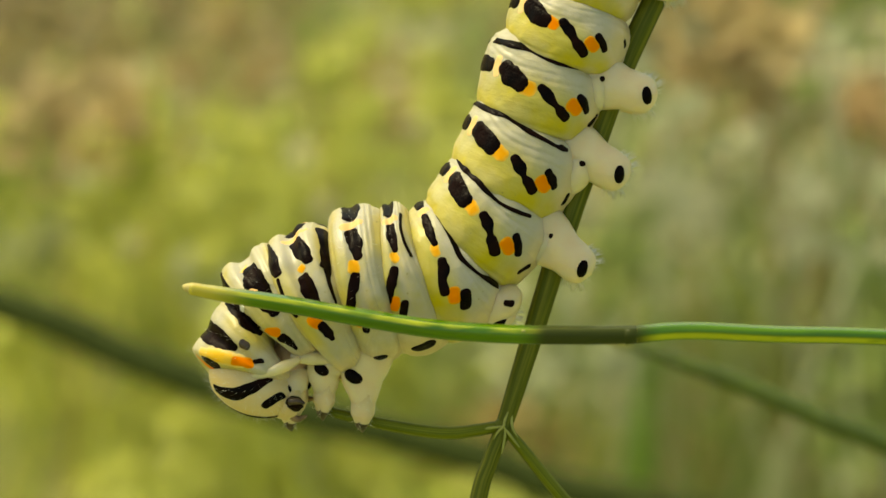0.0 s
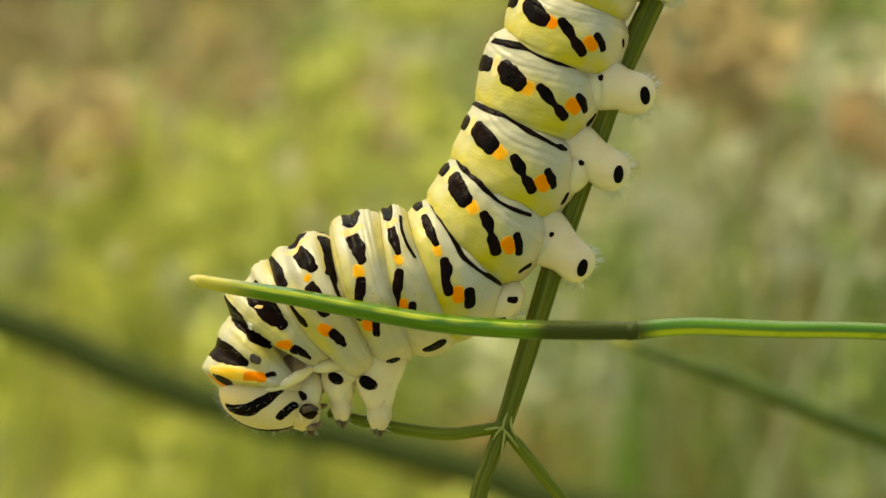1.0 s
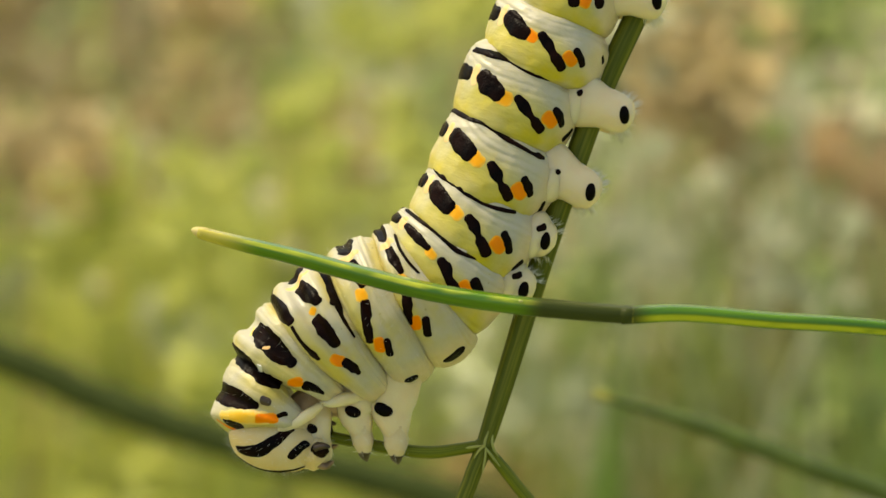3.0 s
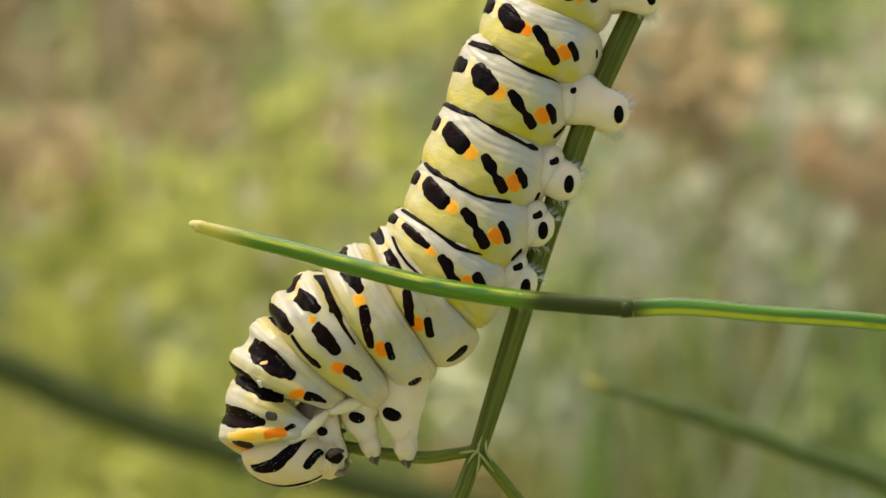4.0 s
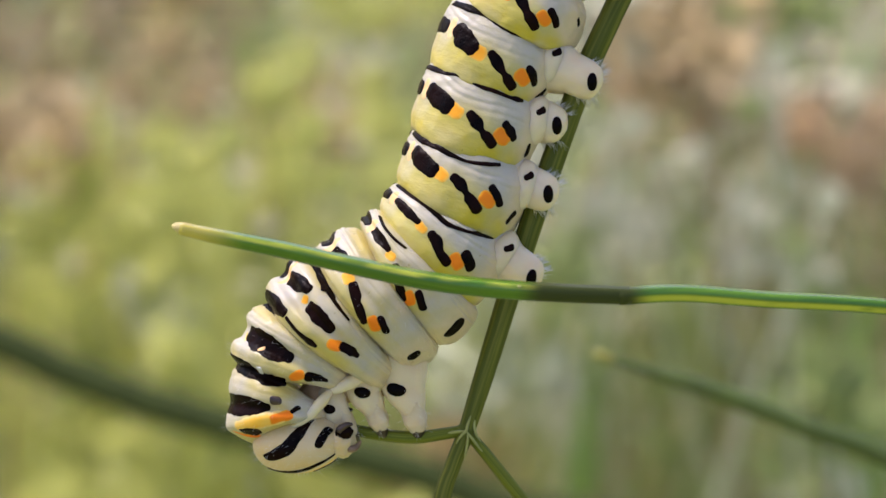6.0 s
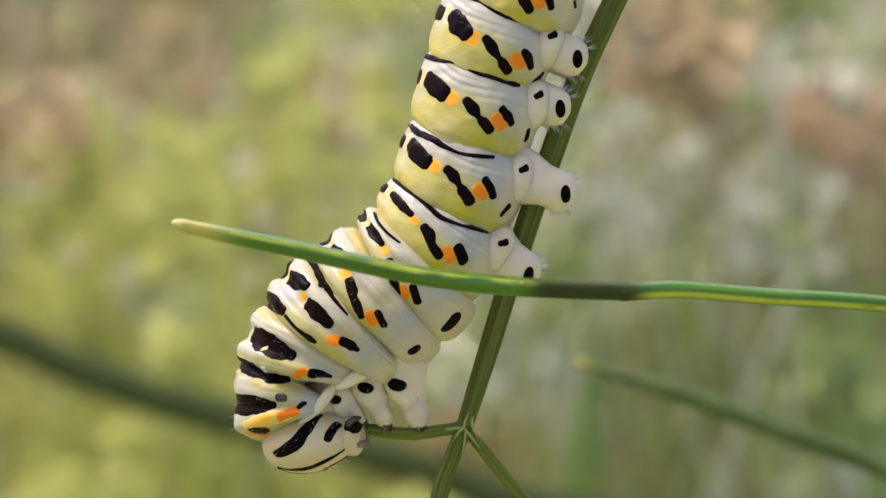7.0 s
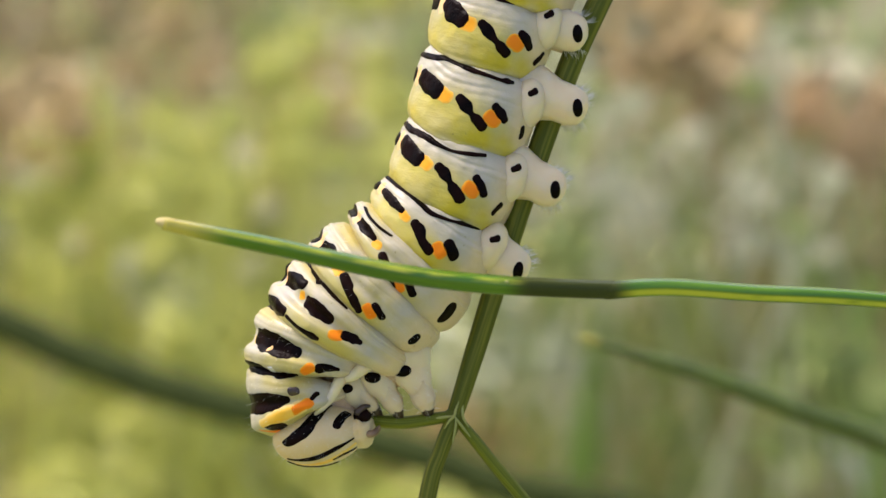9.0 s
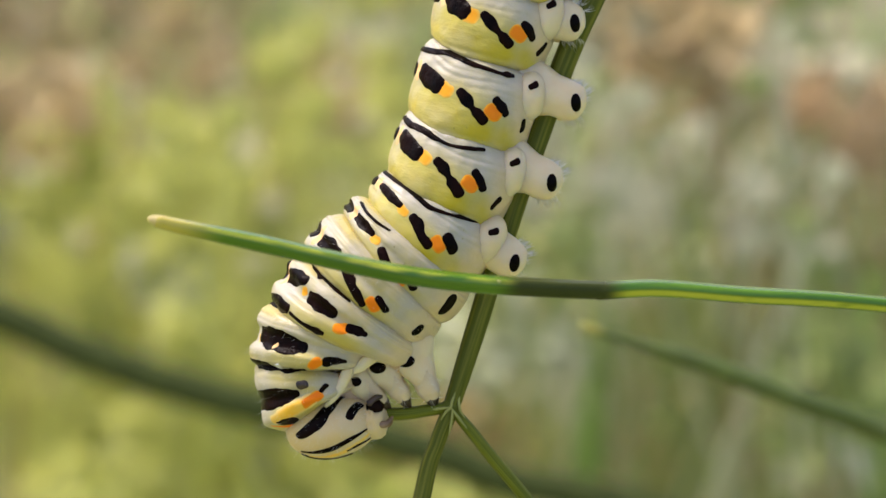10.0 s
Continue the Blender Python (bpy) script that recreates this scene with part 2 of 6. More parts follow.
PALE, GREEN, BELLY = (0.50, 0.465, 0.355), (0.575, 0.46, 0.012), (0.66, 0.53, 0.32)
MAT = {
    "belly": material("belly_skin", (0.80, 0.69, 0.45), 0.34, (0.78, 0.61, 0.35), 400, sss=0.6, bump=0.5),
    # underside folds, browned so that the colour carries the shade between the legs
    "fold": material("shaded_underside_skin", (0.62, 0.44, 0.27), 0.5, (0.48, 0.32, 0.18), 700, sss=0.3, bump=0.4),
    "head": material("head_shell", (0.70, 0.51, 0.21), 0.3, (0.68, 0.55, 0.31), 500, sss=0.15, bump=0.1),
    "black_spot": material("black_pigment", (0.0018, 0.0012, 0.0009), 0.25, (0.010, 0.003, 0.0015), 700, bump=0.4, bump_scale=7000, gloss=0.05),
    "orange_spot": rim_material("orange_pigment", (0.88, 0.20, 0.0), (0.90, 0.25, 0.002), (0.80, 0.42, 0.02), 0.45, 0.6),
    "yellow_patch": rim_material("yellow_pigment", (0.92, 0.50, 0.03), (0.88, 0.60, 0.12), (0.74, 0.60, 0.25), 0.45, 0.35),
    "amber_spot": rim_material("amber_pigment", (0.90, 0.34, 0.004), (0.90, 0.42, 0.02), (0.80, 0.50, 0.08), 0.45, 0.45),
    "peach_patch": rim_material("peach_pigment", (0.92, 0.50, 0.17), (0.90, 0.58, 0.26), (0.84, 0.60, 0.30), 0.45, 0.65),
    "spiracle": material("brown_spiracle", (0.06, 0.04, 0.025), 0.3, (0.02, 0.012, 0.01), 1500, bump=0.3),
    "white_wart": material("white_wart", (0.86, 0.85, 0.8), 0.35, (0.8, 0.8, 0.75), 900),
    "claw": material("dark_claw", (0.02, 0.012, 0.007), 0.3, (0.07, 0.04, 0.022), 2000),
    "shin": material("amber_leg_skin", (0.70, 0.54, 0.31), 0.34, (0.72, 0.60, 0.40), 900, sss=0.5, bump=0.4),
    "jaw": material("brown_mouthparts", (0.12, 0.07, 0.035), 0.4, (0.34, 0.22, 0.12), 1500, sss=0.2),
    "hair": material("pale_hair", (0.85, 0.83, 0.76), 0.4, (0.8, 0.78, 0.7)),
    "stem": stem_material("fennel_stem", (0.075, 0.092, 0.006), (0.19, 0.195, 0.022), 14),
    "twig": stem_material("fennel_twig", (0.085, 0.112, 0.006), (0.20, 0.22, 0.018)),
    "leaf": stem_material("fennel_leaf", (0.048, 0.145, 0.0012), (0.10, 0.23, 0.003), 8, (0.0195, 0.0215), 0.3, True),
    "leaf_root": stem_material("fennel_leaf_stalk", (0.048, 0.145, 0.0012), (0.10, 0.23, 0.003), 8, (0.0022, 0.0004), 0.25, stripe=(0.86, 0.085, 0.22)),
    "leaf_tip": material("withered_leaf_tip", (0.60, 0.50, 0.20), 0.6, (0.50, 0.40, 0.10), 700),
    "seam": material("pale_seam", (0.36, 0.37, 0.10), 0.5, (0.26, 0.28, 0.06), 1500),
    "node": material("stem_node", (0.12, 0.14, 0.02), 0.5, (0.08, 0.10, 0.012), 1500, bump=0.3, gloss=0.15),
}

MAT["black_band"] = MAT["black_spot"]
MAT["belly"].node_tree.nodes["Principled BSDF"].inputs["Subsurface Scale"].default_value = 0.0014


# ---- building ----
def part(name, bm, mat, parent, label=""):
    me = bpy.data.meshes.new(name)
    bmesh.ops.recalc_face_normals(bm, faces=bm.faces)
    bm.to_mesh(me)
    bm.free()
    for p in me.polygons:
        p.use_smooth = True
    me.materials.append(mat)
    ob = new(name, me)
    ob.parent = parent
    if label:
        ob["label"] = label
    return ob


def grid_faces(bm, grid, closed):
    for a, b in zip(grid, grid[1:]):
        k = len(a)
        for i in range(k if closed else k - 1):
            bm.faces.new((a[i], a[(i + 1) % k], b[(i + 1) % k], b[i]))


def glide(points, n):
    """Catmull-Rom through the points."""
    p = [Vector(q) for q in points]
    p = [2 * p[0] - p[1], *p, 2 * p[-1] - p[-2]]
    out = []
    for i in range(1, len(p) - 2):
        for k in range(n):
            t = k / n
            a, b, c, d = p[i - 1:i + 3]
            out.append(0.5 * (2 * b + (c - a) * t + (2 * a - 5 * b + 4 * c - d) * t * t + (3 * b - a - 3 * c + d) * t ** 3))
    return [*out, p[-2]]


def tube(points, radii, sides=14, n=8, ridge=0.0, ridges=7, flat=1.0, cap=True, bm=None, facet=None):
    """A tapered stem through the points, with lengthwise ridges and a map along it."""
    bm = bm or bmesh.new()
    uv = bm.loops.layers.uv.verify()
    path = glide(points, n)
    rad = []
    for i in range(len(path)):
        s = i / (len(path) - 1) * (len(radii) - 1)
        k = min(int(s), len(radii) - 2)
        rad.append(radii[k] + (radii[k + 1] - radii[k]) * (s - k))
    side, grid, run, runs = None, [], 0.0, []
    for i, p in enumerate(path):
        d = (path[min(i + 1, len(path) - 1)] - path[max(i - 1, 0)]).normalized()
        if side is None:
            side = d.cross(Vector((0, 0, 1))) if abs(d.z) < 0.9 else d.cross(Vector((1, 0, 0)))
        side = (side - d * side.dot(d)).normalized()
        up = d.cross(side)
        run += (p - path[i - 1]).length if i else 0
        runs.append(run)
        ring = []
        for k in range(sides):
            a = 2 * math.pi * k / sides
            r = rad[i] * (1 + ridge * math.cos(ridges * a))
            x, y = r * math.cos(a), r * flat * math.sin(a)
            if facet:
                # one face pared flat: its turn and how much of the radius is kept
                fx, fy = math.cos(facet[0]), math.sin(facet[0])
                over = max(0.0, x * fx + y * fy - facet[1] * rad[i])
                x, y = x - over * fx, y - over * fy
            ring.append(bm.verts.new(p + side * x + up * y))
        grid.append(ring)
    for i in range(len(grid) - 1):
        for k in range(sides):
            j = (k + 1) % sides
            f = bm.faces.new((grid[i][k], grid[i][j], grid[i + 1][j], grid[i + 1][k]))
            for loop, (u, v) in zip(f.loops, ((runs[i], k), (runs[i], k + 1), (runs[i + 1], k + 1), (runs[i + 1], k))):
                loop[uv].uv = (u, v / sides)
    if cap:
        for ring, d in ((grid[0], path[0] - path[1]), (grid[-1], path[-1] - path[-2])):
            c = bm.verts.new(sum((v.co for v in ring), Vector()) / sides + d.normalized() * (ring[0].co - ring[sides // 2].co).length * 0.25)
            for k in range(sides):
                bm.faces.new((ring[k], ring[(k + 1) % sides], c))
    return bm


def hairs(count, place, length, thick, seed):
    """Fine tapered bristles; place(rng) gives root and direction."""
    rng = random.Random(seed)
    bm = bmesh.new()
    for _ in range(count):
        root, d = place(rng)
        d = (d.normalized() + Vector((rng.uniform(-.4, .4), rng.uniform(-.4, .4), rng.uniform(-.4, .4)))).normalized()
        s = d.orthogonal().normalized()
        t = d.cross(s)
        ln = length * rng.uniform(0.5, 1.2)
        base = [bm.verts.new(root + (s * math.cos(a) + t * math.sin(a)) * thick) for a in (0, 2.1, 4.2)]
        tip = bm.verts.new(root + d * ln)
        for i in range(3):
            bm.faces.new((base[i], base[(i + 1) % 3], tip))
    return bm


# ---- ground and distance ----
ground_bm = bmesh.new()
steps = [-400, -60, -15, -5, -2.5, -1.5, -1, -.6, -.3, 0, .3, .6, .9, 1.2, 1.6, 2.2, 3, 5, 9, 20, 60, 400]
rows_ = [[ground_bm.verts.new((x, y, 0.02 * noise.noise((x * 1.3, y * 1.3, 3)) if abs(x) < 6 and abs(y) < 6 else 0)) for x in steps] for y in steps]
grid_faces(ground_bm, rows_, False)
SOIL = material("meadow_soil", (0.36, 0.36, 0.115), 0.95, (0.27, 0.30, 0.10), 3.5, low=0.4, high=0.6, bump=0.5, bump_scale=60)


def bare_track(m):
    """A bare earth track crosses behind the meadow, sandy on one side and greyer on the other."""
    n, l = m.node_tree.nodes, m.node_tree.links
    b = n["Principled BSDF"]
    green = b.inputs["Base Color"].links[0].from_socket
    co = n.new("ShaderNodeTexCoord")
    sep = n.new("ShaderNodeSeparateXYZ")
    l.new(co.outputs["Object"], sep.inputs[0])
    wob = n.new("ShaderNodeTexNoise")
    wob.inputs["Scale"].default_value = 6
    l.new(co.outputs["Object"], wob.inputs["Vector"])
    edge = n.new("ShaderNodeMath")
    edge.operation = "MULTIPLY_ADD"
    edge.inputs[1].default_value = 0.3
    l.new(wob.outputs["Fac"], edge.inputs[0])
    l.new(sep.outputs["Y"], edge.inputs[2])

    def blend(sock, a, b_, one, two):
        r = n.new("ShaderNodeMapRange")
        r.interpolation_type = "SMOOTHSTEP"
        r.inputs["From Min"].default_value, r.inputs["From Max"].default_value = a, b_
        l.new(sock, r.inputs["Value"])
        mix = n.new("ShaderNodeMix")
        mix.data_type = "RGBA"
        l.new(r.outputs["Result"], mix.inputs[0])
        for k, v in ((6, one), (7, two)):
            if isinstance(v, tuple):
                mix.inputs[k].default_value = (*v, 1)
            else:
                l.new(v, mix.inputs[k])
        return mix.outputs[2]
    earth = blend(sep.outputs["X"], 0.02, 0.2, (0.17, 0.12, 0.05), (0.31, 0.26, 0.235))
    track = blend(edge.outputs[0], 1.0, 1.25, green, earth)
    l.new(blend(edge.outputs[0], 2.9, 3.3, track, green), b.inputs["Base Color"])


bare_track(SOIL)
ground = part("ground", ground_bm, SOIL, None)
tagged(ground, "green meadow floor with a bare earth track", "ground", kind="structure")


def down(x, y, z, h):
    """From the plant's space to the height h over the ground, straight down."""
    w = BASE @ Vector((x, y, z))
    return BASE.inverted() @ Vector((w.x, w.y, h))


# ---- the fennel stem ----
def fennel():
    stem = new("fennel_plant")
    stem.matrix_world = BASE
    tagged(stem, "green ridged fennel stem with side twigs at a node", "plant")
    low = Vector((-0.00242, -0.02586, 0))
    foot = down(*low, -0.01)
    drop = [tuple(low.lerp(foot, k)) for k in (0.06, 0.14, 0.25, 0.4, 0.6, 0.8)]
    part("stalk", tube([(0.01509, 0.02698, -0.004), (0.01211, 0.01963, -0.001), (0.00994, 0.01509, 0), (0.00833, 0.01158, 0), (0.00679, 0.00738, 0), (0.00497, 0.00213, 0), (0.00259, -0.00556, 0), (0.00109, -0.01029, 0),
                        (0.00021, -0.01256, 0), (-0.00063, -0.01543, 0), tuple(low), *drop, tuple(foot)], [0.00064, 0.00070, 0.00072, 0.00073, 0.00073, 0.00072, 0.00064, 0.00052, 0.00050, 0.00054, 0.00066, 0.0009, 0.001, 0.0011, 0.0012, 0.0013, 0.0014, 0.0015],
                       20, 8, 0.05, 7), MAT["stem"], stem)
    part("twig", tube([(0.00098, -0.01036, 0), (-0.00049, -0.01060, 0.0001), (-0.00224, -0.01081, 0), (-0.00434, -0.01064, -0.0002), (-0.00714, -0.01015, -0.0004), (-0.00976, -0.00955, -0.0006)],
                      [0.00034, 0.00036, 0.00038, 0.00037, 0.00034, 0.0003], 14, 8, 0.05, 6), MAT["twig"], stem, "bitten twig held by the caterpillar")
    part("twig", tube([(0.00098, -0.01036, 0), (0.00213, -0.01169, 0), (0.00371, -0.01368, -0.0003), (0.00616, -0.01670, -0.001), (0.00896, -0.02096, -0.002)],
                      [0.00028, 0.00034, 0.00036, 0.00036, 0.0003], 14, 8, 0.08, 6), MAT["twig"], stem)
    bm = bmesh.new()
    bmesh.ops.create_uvsphere(bm, u_segments=20, v_segments=12, radius=0.00060)
    for v in bm.verts:
        k = 1 + 0.12 * noise.noise(v.co * 1500)
        v.co = Vector((v.co.x * 1.05 * k, v.co.y * 0.85 * k, v.co.z * 1.0 * k))
    ob = part("node", bm, MAT["node"], stem, "pale swollen node")
    ob.location = (0.00101, -0.01036, 0)
    # pale seams that fork from the node along stem and twigs
    for line in (((0.0003, 0.0009, 0.00050), (0.0001, 0.0004, 0.00058), (0.0, 0.0, 0.00062), (-0.0003, -0.0003, 0.00058), (-0.0006, -0.0008, 0.00045)),
                 ((0.0, 0.0, 0.00062), (0.0003, -0.0004, 0.00056), (0.0006, -0.0008, 0.00040), (0.0010, -0.0013, 0.00034)),
                 ((0.0001, -0.0002, 0.00062), (0.0001, -0.0006, 0.00058), (0.00002, -0.0011, 0.00052), (-0.0001, -0.0017, 0.00048)),
                 ((0.0, 0.0, 0.00062), (-0.0004, -0.00005, 0.00052), (-0.0009, -0.00012, 0.00040), (-0.0015, -0.0002, 0.00034)),
                 ((0.0006, 0.0010, 0.00035), (0.0005, 0.0004, 0.00042), (0.0006, -0.0002, 0.00040), (0.0009, -0.0007, 0.00030))):
        part("seam", tube(line, [0.00004] + [0.000085] * (len(line) - 2) + [0.00003], 8, 6), MAT["seam"], ob, "pale seam of the node")
    return stem


fennel()


# ---- the thread leaf before it ----
def thread_leaf():
    leaf = new("fennel_leaf")
    leaf.matrix_world = BASE
    tagged(leaf, "glossy green thread leaf with a withered pale tip", "leaf")
    z = 0.009
    K = 3.5e-5 * (0.16 - z) / 0.16
    bm = tube([(-796 * K, 4 * K, 0), (-728 * K, -1 * K, 0), (-618 * K, -7 * K, 0), (-492 * K, -17 * K, 0), (-356 * K, -25 * K, 0), (-230 * K, -22 * K, 0), (-105 * K, -12 * K, 0), (10 * K, 0, 0)],
              [0.00039, 0.00048, 0.00054, 0.00057, 0.00059, 0.00059, 0.00058, 0.00057], 30, 10, 0.04, 3, 0.9, facet=(radians(195), 0.74))
    blade = part("blade", bm, MAT["leaf"], leaf)
    part("tip", tube([(-810 * K, 5 * K, 0), (-803 * K, 4.6 * K, 0), (-790 * K, 3.6 * K, 0), (-778 * K, 2.8 * K, 0)], [0.00012, 0.00026, 0.00036, 0.00035], 12, 5), MAT["leaf_tip"], blade, "pale withered tip")
    bm = bmesh.new()
    bmesh.ops.create_uvsphere(bm, u_segments=12, v_segments=8, radius=1)
    for v in bm.verts:
        v.co = Vector((-190 * K + v.co.x * 0.00015, -14 * K + v.co.y * 0.0001, 0.00048 + v.co.z * 0.00008))
    part("scar", bm, MAT["seam"], blade, "small whitish scar")
    root = part("leaf_stalk", tube([(-12 * K, -2 * K, 0), (100 * K, 8 * K, 0), (250 * K, 4 * K, 0), (480 * K, 0, 0), (900 * K, -30 * K, -0.002), (1500 * K, -160 * K, -0.01)],
                                   [0.00059, 0.00057, 0.00055, 0.00052, 0.00054, 0.0007], 30, 10, 0.04, 4, 0.9, facet=(radians(194), 0.68)), MAT["leaf_root"], leaf)
    return leaf, blade, root


leaf, leaf_blade, leaf_root = thread_leaf()


def bearing_stem():
    """The stem beside, from which the thread leaf grows."""
    ob = new("fennel_plant")
    ob.matrix_world = BASE
    tagged(ob, "upright green fennel stem that bears the thread leaf", "plant")
    mid = Vector((0.0606, -0.0100, -0.001))
    foot = down(*mid, -0.01)
    up = (mid - foot).normalized()
    part("stalk", tube([tuple(mid + up * 0.05), tuple(mid + up * 0.025), tuple(mid), *[tuple(mid.lerp(foot, k)) for k in (0.08, 0.2, 0.4, 0.7)], tuple(foot)], [0.0008, 0.001, 0.0013, 0.0013, 0.0014, 0.0014, 0.0015, 0.0016], 16, 6, 0.05, 7), MAT["stem"], ob)
    bm = bmesh.new()
    bmesh.ops.create_uvsphere(bm, u_segments=16, v_segments=10, radius=0.0028)
    for v in bm.verts:
        v.co.y *= 1.3
    part("node", bm, MAT["node"], ob, "pale swollen node").location = mid


bearing_stem()

# ---- the caterpillar ----
# rings: radius, length and wedge (millimetres), from the head to the tail
RINGS = {
    "T1": (3.32, 3.18, 0.73),
    "T2": (4.07, 2.5, 0.52),
    "T3": (4.87, 2.86, 0.37),
    "A1": (4.92, 2.81, 0.12),
    "A2": (4.72, 2.42, -0.29),
    "A3": (4.31, 3.32, -0.37),
    "A4": (3.94, 4.34, -0.09),
    "A5": (3.83, 4.61, -0.04),
    "A6": (3.7, 4.39, 0),
    "A7": (3.78, 3.63, 0.04),
    "A8": (3.5, 3.32, 0.05),
    "A9": (2.87, 2.97, 0.1),
}
# marks on one flank: kind, then the stations of its stroke (millimetres along, degrees from the back, half width)
MARKS = {}
MARKS["T1"] = [
    ("black_spot", (-0.16, 2.2, 0.60), (-0.10, 48.1, 0.64), (-0.06, 66.1, 0.47), (-0.01, 77.7, 0.23)),
    ("spiracle", (0.44, 84.2, 0.28), (0.47, 87.9, 0.28)),
    ("black_spot", (-0.06, 106.0, 0.17), (0.27, 111.1, 0.19)),
    ("orange_spot", (-0.62, 88.0, 0.38), (-0.42, 100.0, 0.40)),
    ("yellow_patch", (-1.00, 42.0, 0.42), (-0.86, 66.0, 0.62), (-0.58, 91.0, 0.50)),
    ("orange_spot", (-1.30, 28.0, 0.14), (-1.58, 42.0, 0.15), (-1.70, 58.0, 0.12)),
    ("black_spot", (-1.31, 43.8, 0.28), (-1.38, 54.0, 0.40), (-1.40, 64.0, 0.28)),
    ("black_spot", (1.39, 5.2, 0.43), (1.36, 44.7, 0.51), (1.36, 60.6, 0.34), (1.39, 73.8, 0.43), (1.69, 90.0, 0.32)),
    ("white_wart", (1.66, 64.0, 0.17), (1.72, 67.7, 0.17)),
]
MARKS["T2"] = [
    ("black_spot", (-0.05, 24.4, 0.47), (-0.11, 45.0, 0.68), (-0.20, 66.2, 0.64), (-0.16, 79.8, 0.36)),
    ("yellow_patch", (-0.11, 15.2, 0.11), (-0.40, 23.4, 0.13)),
    ("yellow_patch", (-0.44, 50.5, 0.14), (-0.33, 53.0, 0.15)),
    ("orange_spot", (-1.07, 93.1, 0.36), (-0.88, 95.5, 0.36)),
    ("black_spot", (-0.73, 104.8, 0.38), (-0.60, 111.7, 0.30), (-0.53, 119.9, 0.15)),
    ("black_spot", (1.45, 10.0, 0.42), (1.54, 42.0, 0.48), (1.56, 60.0, 0.30)),
    ("black_spot", (1.27, 86.1, 0.15), (1.30, 91.4, 0.21), (1.33, 95.9, 0.13)),
    ("black_band", (1.44, 64.9, 0.11), (1.29, 76.9, 0.11), (1.27, 86.1, 0.14)),
    ("black_spot", (-1.42, -2.9, 0.43), (-1.53, 37.5, 0.51), (-1.64, 54.2, 0.34), (-1.74, 67.9, 0.43), (-1.67, 83.2, 0.32)),
    ("white_wart", (-1.36, 55.7, 0.17), (-1.33, 59.2, 0.17)),
]
MARKS["T3"] = [
    ("black_spot", (0.05, 23.0, 0.43), (0.20, 36.6, 0.52), (0.35, 47.6, 0.31)),
    ("orange_spot", (-0.15, 49.5, 0.23), (-0.11, 50.8, 0.23)),
    ("black_spot", (-0.23, 58.2, 0.41), (-0.24, 69.3, 0.49), (-0.26, 79.8, 0.36)),
    ("orange_spot", (-0.87, 89.6, 0.38), (-0.77, 92.4, 0.38)),
    ("black_spot", (-0.53, 97.0, 0.34), (-0.41, 102.8, 0.34), (-0.35, 107.7, 0.19)),
    ("black_band", (1.37, 11.9, 0.31), (1.30, 32.7, 0.27), (1.21, 46.5, 0.31), (1.13, 54.3, 0.40)),
    ("black_band", (1.03, 58.7, 0.18), (0.90, 69.5, 0.11), (0.84, 85.5, 0.07)),
    ("black_spot", (-1.42, 3.0, 0.42), (-1.28, 30.9, 0.48), (-1.29, 46.0, 0.30)),
    ("black_spot", (-1.61, 71.6, 0.15), (-1.60, 76.8, 0.21), (-1.59, 81.3, 0.13)),
    ("black_band", (-1.41, 50.5, 0.11), (-1.57, 62.5, 0.11), (-1.61, 71.6, 0.14)),
]
MARKS["A1"] = [
    ("black_spot", (-0.28, 33.5, 0.44), (-0.20, 44.0, 0.48), (-0.19, 53.5, 0.32)),
    ("orange_spot", (-0.56, 58.4, 0.30), (-0.59, 62.1, 0.34)),
    ("black_spot", (-0.62, 67.8, 0.31), (-0.86, 74.2, 0.36), (-1.11, 79.4, 0.27), (-1.34, 87.1, 0.29), (-1.55, 92.7, 0.22)),
    ("orange_spot", (-1.12, 96.4, 0.36), (-1.24, 100.9, 0.36)),
    ("black_spot", (-0.70, 99.4, 0.26), (-0.90, 107.8, 0.23)),
    ("black_spot", (-0.80, 140.5, 0.33), (-0.45, 141.8, 0.31)),
]
MARKS["A2"] = [
    ("black_spot", (-0.40, 38.0, 0.36), (-0.48, 48.0, 0.42), (-0.52, 58.0, 0.26)),
    ("orange_spot", (-0.72, 63.0, 0.27), (-0.68, 65.4, 0.27)),
    ("black_spot", (-0.95, 74.0, 0.31), (-1.32, 82.0, 0.35), (-1.62, 89.0, 0.29), (-1.79, 95.0, 0.24)),
    ("orange_spot", (-1.38, 95.9, 0.34), (-1.52, 100.1, 0.34)),
    ("black_spot", (-0.90, 99.9, 0.26), (-1.19, 109.3, 0.23)),
    ("black_spot", (-0.76, 147.0, 0.50), (-0.48, 146.0, 0.52)),
    ("black_band", (0.70, 25.4, 0.10), (0.37, 42.4, 0.11), (0.29, 55.8, 0.11), (0.41, 66.7, 0.10)),
]
